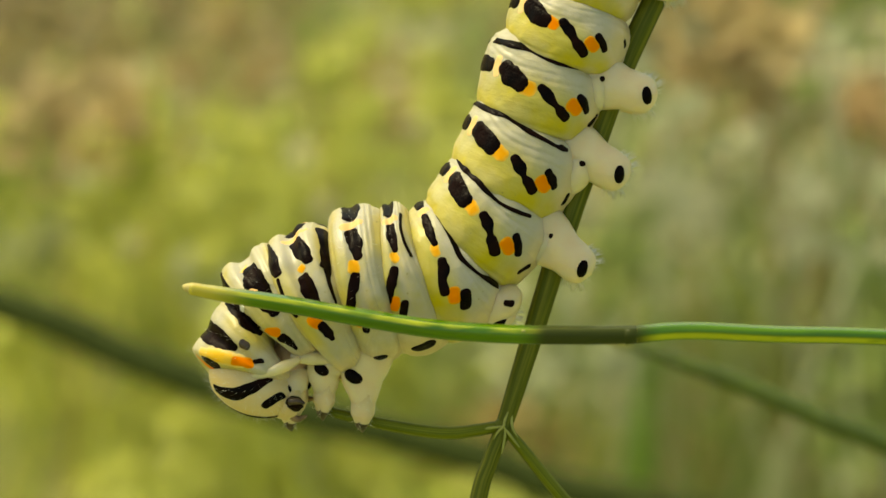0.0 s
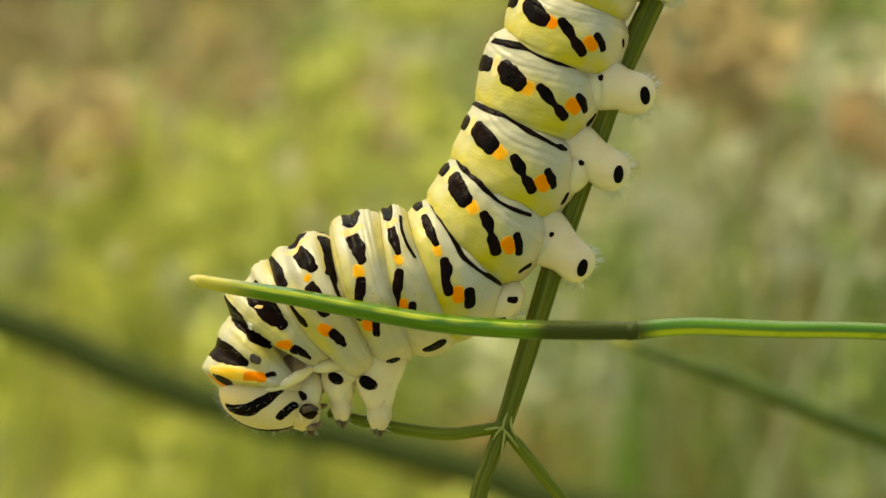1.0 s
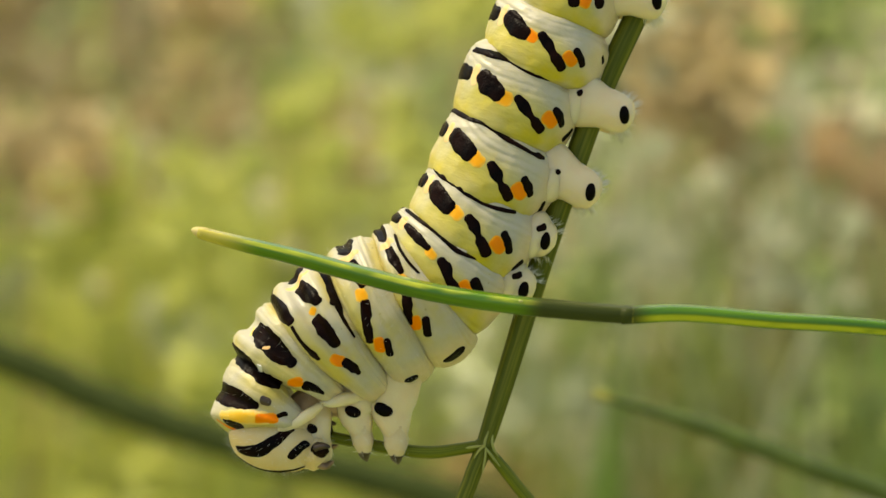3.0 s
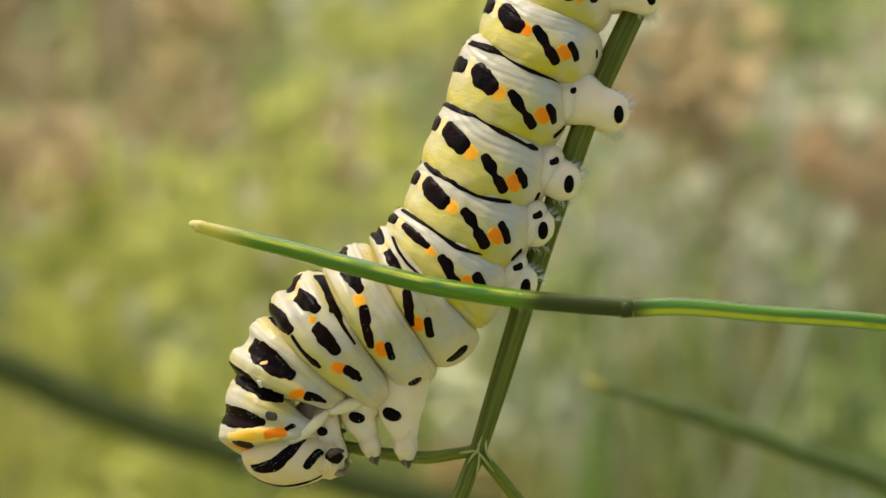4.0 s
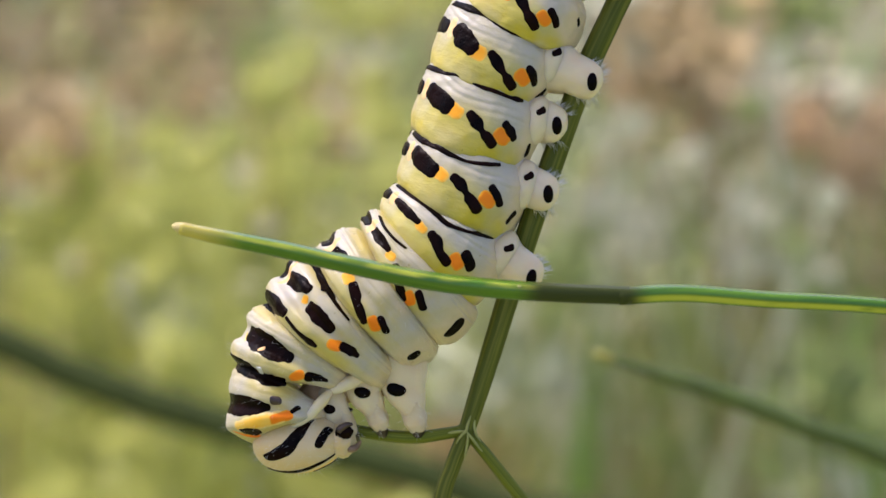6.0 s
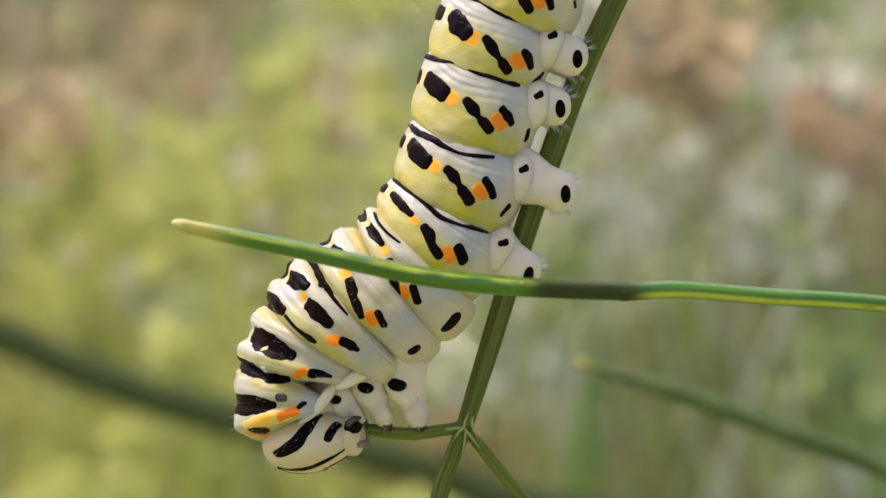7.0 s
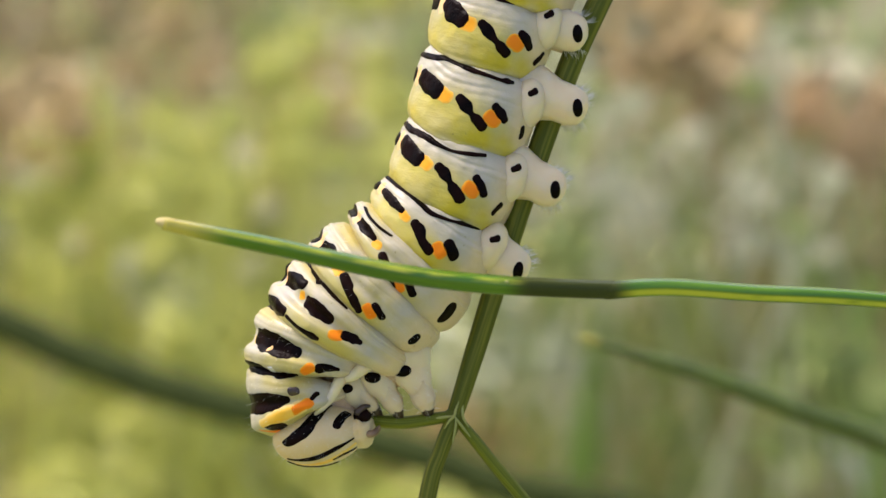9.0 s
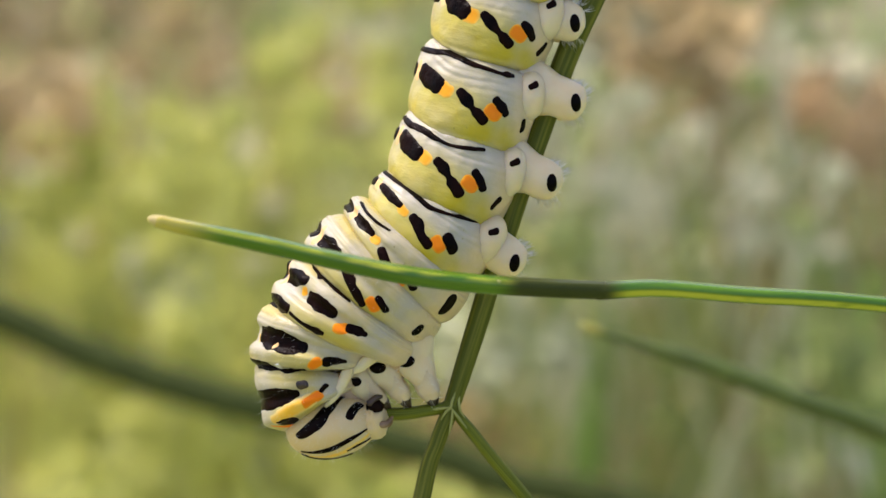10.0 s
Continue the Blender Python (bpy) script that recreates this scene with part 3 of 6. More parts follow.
MARKS["A3"] = [
    ("black_spot", (0.13, 32.0, 0.34), (-0.23, 47.0, 0.42), (-0.45, 60.2, 0.26)),
    ("orange_spot", (-0.67, 64.3, 0.32), (-0.72, 67.3, 0.29)),
    ("black_spot", (-0.72, 77.0, 0.32), (-0.91, 82.5, 0.42), (-1.32, 88.7, 0.29), (-1.50, 96.5, 0.33)),
    ("orange_spot", (-1.13, 102.7, 0.43), (-1.22, 105.0, 0.41)),
    ("black_spot", (-0.65, 108.6, 0.36), (-0.89, 115.6, 0.36)),
    ("black_band", (1.50, 10.9, 0.16), (1.15, 36.1, 0.18), (0.95, 53.3, 0.18), (0.70, 67.8, 0.18), (0.43, 81.9, 0.17), (0.48, 91.5, 0.12), (0.62, 102.7, 0.09), (0.82, 117.4, 0.13), (0.97, 133.6, 0.11)),
]
MARKS["A4"] = [
    ("black_spot", (0.26, 31.1, 0.55), (-0.09, 40.6, 0.66), (-0.44, 53.3, 0.55)),
    ("orange_spot", (-0.52, 61.2, 0.38), (-0.62, 64.7, 0.38)),
    ("black_spot", (-0.52, 76.4, 0.32), (-0.75, 82.2, 0.41), (-1.14, 88.9, 0.20), (-1.45, 94.0, 0.36), (-1.79, 101.1, 0.36)),
    ("orange_spot", (-1.06, 106.3, 0.47), (-1.12, 109.0, 0.47)),
    ("black_spot", (-0.39, 109.5, 0.27), (-0.71, 114.8, 0.32), (-1.02, 118.7, 0.27)),
    ("black_spot", (-1.78, 138.1, 0.24), (-1.34, 140.6, 0.24)),
    ("black_band", (1.62, 9.0, 0.17), (1.22, 32.8, 0.22), (1.06, 51.3, 0.22), (0.83, 64.0, 0.18), (0.77, 70.2, 0.13), (0.70, 81.6, 0.10), (0.87, 96.9, 0.13), (1.10, 111.6, 0.11)),
]
MARKS["A5"] = [
    ("black_spot", (0.15, 32.7, 0.58), (-0.13, 41.8, 0.66), (-0.42, 53.2, 0.58)),
    ("orange_spot", (-0.60, 60.9, 0.43), (-0.67, 65.0, 0.41)),
    ("black_spot", (-0.59, 78.2, 0.32), (-0.92, 85.0, 0.41), (-1.29, 91.4, 0.20), (-1.51, 96.4, 0.34), (-1.79, 102.6, 0.34)),
    ("orange_spot", (-1.16, 108.1, 0.47), (-1.26, 111.2, 0.47)),
    ("black_spot", (-0.48, 110.6, 0.29), (-0.78, 116.7, 0.34), (-1.01, 120.4, 0.27)),
    ("black_spot", (-1.17, 143.8, 0.20), (-1.60, 148.0, 0.24)),
    ("black_band", (1.70, 4.4, 0.17), (1.56, 36.8, 0.20), (1.68, 54.0, 0.22), (1.46, 69.6, 0.18), (1.31, 80.6, 0.18), (1.26, 91.0, 0.13), (1.20, 109.0, 0.11), (1.25, 115.5, 0.18), (1.27, 122.9, 0.11)),
]
MARKS["A6"] = [
    ("black_spot", (0.07, 43.8, 0.58), (-0.25, 50.2, 0.71), (-0.59, 60.9, 0.55)),
    ("orange_spot", (-0.71, 65.8, 0.43), (-0.80, 69.9, 0.45)),
    ("black_spot", (-0.60, 81.8, 0.29), (-0.94, 88.5, 0.38), (-1.40, 97.5, 0.20), (-1.63, 102.5, 0.32), (-1.92, 108.5, 0.32)),
    ("orange_spot", (-1.15, 113.4, 0.47), (-1.26, 116.7, 0.47)),
    ("black_spot", (-0.60, 119.2, 0.29), (-0.87, 125.1, 0.36), (-1.18, 129.2, 0.27)),
    ("black_spot", (-1.92, 146.0, 0.22), (-1.62, 149.0, 0.26), (-1.35, 150.0, 0.20)),
    ("black_band", (1.72, 14.6, 0.18), (1.64, 44.0, 0.25), (1.66, 60.5, 0.26), (1.39, 76.0, 0.22), (1.21, 87.3, 0.18), (1.15, 98.3, 0.14), (1.19, 114.9, 0.10), (1.28, 127.1, 0.15), (1.44, 137.5, 0.11)),
]
MARKS["A7"] = [
    ("black_spot", (-0.09, 46.3, 0.58), (-0.40, 55.1, 0.66), (-0.68, 66.0, 0.48)),
    ("orange_spot", (-0.66, 70.9, 0.38), (-0.76, 75.4, 0.38)),
    ("black_spot", (-0.49, 83.0, 0.29), (-0.86, 90.7, 0.36), (-1.26, 97.2, 0.23), (-1.54, 102.4, 0.34), (-1.88, 108.8, 0.29)),
    ("orange_spot", (-1.14, 111.4, 0.41), (-1.27, 115.2, 0.41)),
    ("black_spot", (-0.64, 117.2, 0.27), (-0.94, 123.4, 0.29), (-1.18, 126.9, 0.25)),
    ("black_spot", (-0.20, 152.0, 0.15), (-0.44, 158.0, 0.15)),
]
HEAD_AXES = (0.00293, 0.00191, 0.00201)


HEAD_MARKS = (
    ("black_spot", (0.95, 24, 0.16), (0.05, 53, 0.38), (-0.84, 78, 0.46), (-1.9, 94, 0.36)),
    ("black_spot", (1.92, 46, 0.27), (1.60, 60, 0.30), (1.27, 76, 0.29)),
    ("black_spot", (2.24, 114, 0.07), (0.80, 125, 0.17), (-0.47, 136, 0.20), (-2.08, 145, 0.09)),
    ("yellow_patch", (2.2, 132, 0.12), (1.31, 142, 0.26), (-0.01, 155, 0.26), (-1.63, 162, 0.14)),
    ("black_spot", (2.12, 150, 0.06), (1.37, 146, 0.13), (0.67, 150, 0.07)),
    ("black_spot", (-2.1, 164, 0.11), (-1.27, 172, 0.12), (-0.10, 176, 0.11), (0.83, 172, 0.07)),
)


# swellings along the back of the front rings (half lengths from the middle)
FOLDS = {"T1": ((((-1.1, -0.9, 2.0), (-0.68, -1.37, 2.3), (-0.07, -1.93, 2.4), (0.78, -2.54, 2.4), (1.47, -2.98, 2.2)), (0.10, 0.24, 0.33, 0.36, 0.20)),),
         "T2": ((((-1.0, -2.5, 2.2), (-0.54, -2.94, 2.5), (0.13, -3.40, 2.55), (0.75, -3.89, 2.5), (1.32, -4.23, 2.3)), (0.15, 0.32, 0.42, 0.36, 0.18)),)}
LEAN = {"T1": 0.0, "T2": 0.0, "T3": 0.35, "A1": 0.4, "A2": 0.6}
LOBES = {"T1": ((0.42, 0.10), (-0.55, 0.08)), "T2": ((0.55, 0.10), (-0.75, 0.10)), "T3": ((0.5, 0.075), (-0.62, 0.075)), "A1": ((0.45, 0.045), (-0.6, 0.04)), "A2": ((0.45, 0.04), (-0.62, 0.035))}


def ring_surface(name):
    """The skin of a ring: u along the body, th round it from the back; soft pads between shallow creases."""
    radius, length, wedge = (RINGS[name][0] * (1.04e-3 if name in ("A4", "A5", "A6", "A7", "A8", "A9") else 0.975e-3 if name in ("T1", "T2") else 1.01e-3), RINGS[name][1] * 1e-3, RINGS[name][2])
    front = name in ("T1", "T2", "T3", "A1", "A2")
    seed = sum(ord(c) for c in name)

    def lean(th):
        """The creases lean towards the head over the flank."""
        f = min(1.0, abs(th) / 1.31)
        return -1e-3 * LEAN.get(name, 0.95) * f * f * (3 - 2 * f) * (1 - 0.25 * max(0.0, (abs(th) - 1.6) / 1.54))

    def surface(u, th, lift=0.0):
        th = (th + math.pi) % (2 * math.pi) - math.pi
        v = (u - lean(th)) / (length / 2)
        a = abs(v)
        c, s = math.cos(th), math.sin(th)
        belly = max(0.0, -c - 0.1) / 0.9
        # the pad falls softly into the crease at either end
        fall = (0.082 if front else 0.078) + (0.02 if front else 0.09 if v > 0 else 0.03) * belly
        r = 1.0 - fall * min(a, 1.1) ** 3 - (0.0 if a < 1.0 else (1.1 + 0.7 * belly) * (a - 1.0) ** 1.4)
        fade = min(1.0, 0.8 + 0.8 * c) if c > -1 else 0.0
        fade = max(0.0, fade)
        for k, high in LOBES.get(name, ()):
            r += fade * (high * math.exp(-((v - k) / 0.36) ** 4) - 0.4 * high)
        # fine folds that run round the body and wander
        wander = 0.10 * math.sin(1.7 * th + seed) + 0.05 * math.sin(4.1 * th + 2 * seed)
        for k, deep, wide in ((0.86, 0.020, 0.05), (0.66, 0.016, 0.055), (0.45, 0.009, 0.05), (-0.84, 0.014, 0.06)):
            amount = 0.55 + 0.45 * math.sin(2.6 * th + 9 * k + seed)
            r -= deep * amount * math.exp(-((v - k + wander) / wide) ** 2)
        # puckers round the marks
        p = Vector((u * 420, c * 2.1, s * 2.1 + seed))
        r += 0.024 * noise.noise(p) + 0.020 * noise.noise(p * 2.1) + 0.008 * noise.noise(p * 4.7)
        # the fleshy base of the proleg
        if name in ("A3", "A4", "A5", "A6", "A9"):
            r += 0.06 * math.exp(-((abs(th) - 2.5) / 0.42) ** 2) * math.exp(-((v - 0.22) / 0.55) ** 4)
        # the swelling along the flank, low down
        r += 0.040 * math.exp(-((abs(th) - 1.95) / 0.3) ** 2) * math.exp(-((v + 0.25) / 0.5) ** 2)
        if name == "T1":
            start = 0.15 + 0.4 * max(0.0, c)
            if v < -start:
                r *= math.sqrt(max(0.03, 1 - ((-v - start) / (1.34 - start)) ** 2))
        r = radius * r + lift
        if name == "T1" and v < -0.6:
            u = length / 2 * (-0.6 + 0.55 * (v + 0.6))
        return Vector((u * (1 + wedge * c), r * c, r * s * 0.97))
    return surface, radius, length, lean


def mark(surface, radius, kind, stations, seed, flank=1):
    """A patch of pigment laid on the ring as one stroke with round ends and a slightly ragged rim; its map runs from the middle (0) to the rim (1)."""
    path = [Vector((u * 1e-3, radians(t) * radius, 0)) for u, t, r in stations]
    wide = [r * 1e-3 for u, t, r in stations]
    steps = 9
    line = glide(path, steps)
    rows = []
    for i, p in enumerate(line):
        k = min(i // steps, len(path) - 2)
        f = i / steps - k
        f = f * f * (3 - 2 * f)
        rows.append((p, wide[k] + (wide[k + 1] - wide[k]) * f, 0.0))
    first, last = (line[0] - line[1]).normalized(), (line[-1] - line[-2]).normalized()
    caps = (0.25, 0.5, 0.7, 0.85, 0.95, 0.995)
    rows = [(line[0] + first * wide[0] * d, wide[0], d) for d in reversed(caps)] + rows + [(line[-1] + last * wide[-1] * d, wide[-1], d) for d in caps]
    base = 3.5e-5 if kind == "black_band" else 5.6e-5 if kind in ("white_wart", "wart_tab") else 8e-6
    rise = {"orange_spot": 1.4e-5, "yellow_patch": 4e-6, "white_wart": 6e-5, "black_band": 4.5e-5, "wart_tab": 3e-5}.get(kind, 5.5e-5)
    bm = bmesh.new()
    uv = bm.loops.layers.uv.verify()
    m = 8
    grid, rim = [], {}
    for i, (p, w, d) in enumerate(rows):
        a, b = rows[max(0, i - 1)][0], rows[min(len(rows) - 1, i + 1)][0]
        ax = (b - a).normalized()
        ay = Vector((-ax.y, ax.x, 0))
        ring = []
        for j in range(-m, m + 1):
            q = j / m
            rag = 1 + 0.16 * noise.noise(Vector((p.x * 2600, p.y * 2600, seed * 3.7 + (j > 0) * 9)))
            h = w * rag * (1 - d ** 2.4) ** (1 / 2.2)
            e = max(abs(q), d)
            x = p + ay * (h * q)
            v = bm.verts.new(surface(x.x, flank * x.y / radius, rise * (1 - e ** 3) - 1.2e-5 * e ** 8 + base))
            rim[v] = e
            ring.append(v)
        grid.append(ring)
    grid_faces(bm, grid, False)
    for f in bm.faces:
        for loop in f.loops:
            loop[uv].uv = (rim[loop.vert], 0.5)
    return bm


def seed_of(name):
    return sum(ord(c) for c in name)


def body_ring(name, cat):
    surface, radius, length, lean = ring_surface(name)
    bm = bmesh.new()
    grid = []
    reach = length / 2 * 1.34
    n, m = 76, 104
    for i in range(n + 1):
        u = -reach + 2 * reach * i / n
        turns = [2 * math.pi * k / m for k in range(m)]
        grid.append([bm.verts.new(surface(u + lean(min(th, 2 * math.pi - th)), th)) for th in turns])
    grid_faces(bm, grid, True)
    bm.faces.new(grid[0])
    bm.faces.new(grid[-1])
    ring = part("body_segment", bm, skin_material("skin_" + name, radius, length, RINGS[name][2], LEAN.get(name, 0.95) * 1e-3, name in ("T1", "T2", "T3", "A1", "A2")), cat)
    for i, (kind, *stations) in enumerate(MARKS.get(name, [])):
        # where the ring is drawn out along the back, a stroke keeps its true width
        stations = [(u, t, r / (1 + 0.9 * max(0.0, RINGS[name][2]) * max(0.0, math.cos(radians(t))))) for u, t, r in stations]
        for flank in (1, -1):
            tab = name == "T2" and kind == "yellow_patch" and stations[0][1] > 40
            upper = kind == "orange_spot" and stations[0][1] < 68 and name not in ("T1", "T2")
            if upper:
                stations = [(u, t, r * 1.14) for u, t, r in stations] if flank == 1 else stations
            part(kind, mark(surface, radius, "wart_tab" if tab else kind, stations, i + seed_of(name), flank), MAT["amber_spot" if upper else "peach_patch" if tab else kind], ring)
    if name == "T3" or name[0] == "A" and name not in ("A8", "A9"):
        u0, t0, r0 = MARKS[name][0][1]
        mid, rim = u0 + 0.12, t0 - math.degrees(r0 * 1e-3 / radius)
        reach_ = max(2.0, rim - 8 - math.degrees(0.46e-3 / radius))
        part("black_spot", mark(surface, radius, "black_spot", ((mid, -reach_, 0.46), (mid + 0.1, 0, 0.55), (mid, reach_, 0.46)), 5), MAT["black_spot"], ring)
        for flank in (1, -1):
            part("peach_patch", mark(surface, radius, "orange_spot", ((mid - 0.42, rim - 2.5, 0.30), (mid + 0.1, rim - 3.5, 0.34), (mid + 0.40, rim - 3, 0.28)), 5, flank), MAT["peach_patch"], ring)
    if name in ("A8", "A9"):
        k = radius * 1e3
        for kind, *stations in (("black_spot", (-0.6, 40, 0.14 * k), (0.5, 44, 0.14 * k)), ("orange_spot", (-0.65, 62, 0.1 * k), (-0.55, 62, 0.1 * k)), ("black_spot", (-1.2, 100, 0.11 * k), (0.3, 86, 0.11 * k)),
                                ("orange_spot", (-0.95, 110, 0.12 * k), (-0.85, 110, 0.12 * k)), ("black_spot", (-0.6, 125, 0.1 * k), (0.1, 118, 0.1 * k))):
            for flank in (1, -1):
                part(kind, mark(surface, radius, kind, stations, 3, flank), MAT[kind], ring)
    if name in ("A3", "A4", "A5", "A6", "A9"):
        bx, by, bz = 0.00165, 0.00118, 0.00140
        for side in (1, -1):
            def pad(u, th, lift=0.0):
                k = math.sqrt(max(0.0, 1 - (u / bx) ** 2))
                c = Vector((u, by * k * math.cos(th), bz * k * math.sin(th)))
                nrm = Vector((c.x / bx ** 2, c.y / by ** 2, c.z / bz ** 2)).normalized()
                lump = 3e-5 * noise.noise(c * 1400 + Vector((seed_of(name), 0, 0)))
                return c + nrm * (lift + lump) + Vector((0.00045, -radius * 0.80, side * 0.00150))
            b2 = bmesh.new()
            rings_ = [[b2.verts.new(pad(bx * math.sin(math.pi * (i / 22 - 0.5)) * 0.9995, 2 * math.pi * k / 32)) for k in range(32)] for i in range(23)]
            grid_faces(b2, rings_, True)
            b2.faces.new(rings_[0])
            b2.faces.new(rings_[-1])
            part("proleg_base", b2, MAT["belly"], ring, "soft pale base of a proleg")
            part("black_spot", mark(pad, by, "black_spot", ((0.50, 92, 0.19), (0.72, 104, 0.24)), 31, side), MAT["black_spot"], ring)
    for run, rad in FOLDS.get(name, ()):
        for side in (1, -1):
            part("skin_fold", tube([(x * 1e-3, y * 1e-3, side * z * 1e-3) for x, y, z in run], [r * 1e-3 for r in rad], 18, 8, 0.03, 3), MAT["belly"], ring, "pale soft fold of skin over the leg")
    if name in ("T1", "T2", "T3"):
        bm = bmesh.new()
        bmesh.ops.create_uvsphere(bm, u_segments=28, v_segments=18, radius=1)
        for v in bm.verts:
            c = v.co * (1 + 0.10 * noise.noise(v.co * 2.6 + Vector((seed_of(name), 0, 0))))
            v.co = Vector((c.x * length * 0.72, (c.y * 0.45 - 0.70) * radius, c.z * 0.36 * radius))
        part("underside", bm, MAT["fold"], ring, "soft folded underside, browned as shade between the legs")
    if name in ("T1", "T2", "A1"):
        def place(rng):
            th, u = rng.uniform(-3.1, 3.1), rng.uniform(-0.62, 0.4) * length
            p = surface(u, th)
            return p, Vector((-0.4, math.cos(th), math.sin(th)))
        part("bristles", hairs(260, place, 0.0006, 4.5e-6, 21), MAT["hair"], ring)
    return ring


def proleg(cat, side):
    """A fleshy stump with a dark mark and a fringe of hooks, its mark at the origin; it reaches up into the body."""
    unit = 3.5e-5
    bm = bmesh.new()
    grid = []
    n = 26
    prof = [(150, 30, 22), (125, 46, 32), (105, 52, 36), (85, 52, 37), (66, 48, 37), (50, 42, 36), (36, 37, 34), (22, 36.5, 33), (8, 35.5, 32), (-2, 33, 29), (-9, 30, 26), (-15, 24, 20), (-19.5, 14, 11), (-22, 4, 3)]
    for y, rx, rz in prof:
        grid.append([bm.verts.new(Vector((math.cos(q) * rx + 4 + max(0, y) * 0.07, y + 2 * noise.noise((q, y, 1)), side * (26 + (120 - y) * 0.02) + math.sin(q) * rz)) * unit) for q in [2 * math.pi * k / n for k in range(n)]])
    grid_faces(bm, grid, True)
    bm.faces.new(grid[-1])
    ob = part("proleg", bm, MAT["belly"], cat, "translucent whitish proleg with a black mark")

    def lay(cx, cy, ax, ay, turn):
        b2 = bmesh.new()
        g = []
        for f in (1, .8, .55, .25):
            r = []
            for k in range(20):
                a_ = 2 * math.pi * k / 20
                x, y = ax * f * math.cos(a_), ay * f * math.sin(a_)
                x, y = cx + x * math.cos(turn) - y * math.sin(turn), cy + x * math.sin(turn) + y * math.cos(turn)
                rx = np.interp(-y, [-q[0] for q in prof], [q[1] for q in prof])
                rz = np.interp(-y, [-q[0] for q in prof], [q[2] for q in prof])
                w = math.sqrt(max(0, 1 - ((x - 4) / rx) ** 2))
                r.append(b2.verts.new(Vector((x, y, side * (26 + (120 - y) * 0.02 + rz * w + 2.2 - 2.6 * f ** 4))) * unit))
            g.append(r)
        grid_faces(b2, g, True)
        b2.faces.new(g[-1])
        return b2
    part("black_spot", lay(2, -3, 17, 9.5, 0.35), MAT["black_spot"], ob)

    def place(rng):
        q = side * rng.uniform(-3.3, 0.16)
        y = rng.uniform(-22, 14)
        k = 34 if y > -10 else 26
        return Vector((4 + math.cos(q) * k * 0.97, y, side * 28 + math.sin(q) * k * 0.78)) * unit, Vector((math.cos(q), -0.8, math.sin(q)))
    part("bristles", hairs(190, place, 0.00065, 1.7e-5, 4), MAT["hair"], ob)
    return ob


def true_leg(cat, points, radii, side, spot):
    """A jointed leg with a dark claw; points are lens-plane places from its mark, in hundredths of a millimetre."""
    k = 1e-5
    pts = [(x * k, y * k, side * z * k) for x, y, z in points]
    ob = part("leg", tube(pts, [r * k for r in radii], 18, 8, 0.03, 2, 0.85), MAT["belly"], cat, "short pale jointed leg")
    part("shin", tube(pts[-4:], [radii[-4] * k * 0.90] + [r * k * 1.03 for r in radii[-3:]], 18, 8, 0.05, 3, 0.88), MAT["shin"], ob, "amber lower joint of the leg")
    end, before = Vector(pts[-1]), Vector(pts[-2])
    d = (end - before).normalized()
    r = radii[-1] * k
    part("claw", tube([end - d * 0.0002, end + d * 0.0002, end + d * 0.0004 + Vector((0.00005, 0, 0)), end + d * 0.00065 + Vector((0.0001, 0, 0))], [r * 1.02, r * 0.9, r * 0.6, r * 0.1], 10, 4), MAT["claw"], ob, "dark brown claw")
    if spot:
        bm = bmesh.new()
        bmesh.ops.create_uvsphere(bm, u_segments=18, v_segments=10, radius=1)
        for v in bm.verts:
            v.co = Vector((v.co.x * spot[0], v.co.y * spot[1], v.co.z * 26 + side * spot[2])) * k
        part("black_spot", bm, MAT["black_spot"], ob)

    def place(rng):
        t = rng.uniform(0.35, 1)
        i = t * (len(pts) - 1.001)
        j = int(i)
        c = Vector(pts[j]).lerp(Vector(pts[j + 1]), i - j)
        d2 = Vector((rng.uniform(-1, 1), rng.uniform(-0.4, 0.4), rng.uniform(-1, 1))).normalized()
        return c + d2 * radii[min(j, len(radii) - 1)] * k * 0.8, d2
    part("bristles", hairs(70, place, 0.0006, 1e-5, 9), MAT["hair"], ob)
    return ob


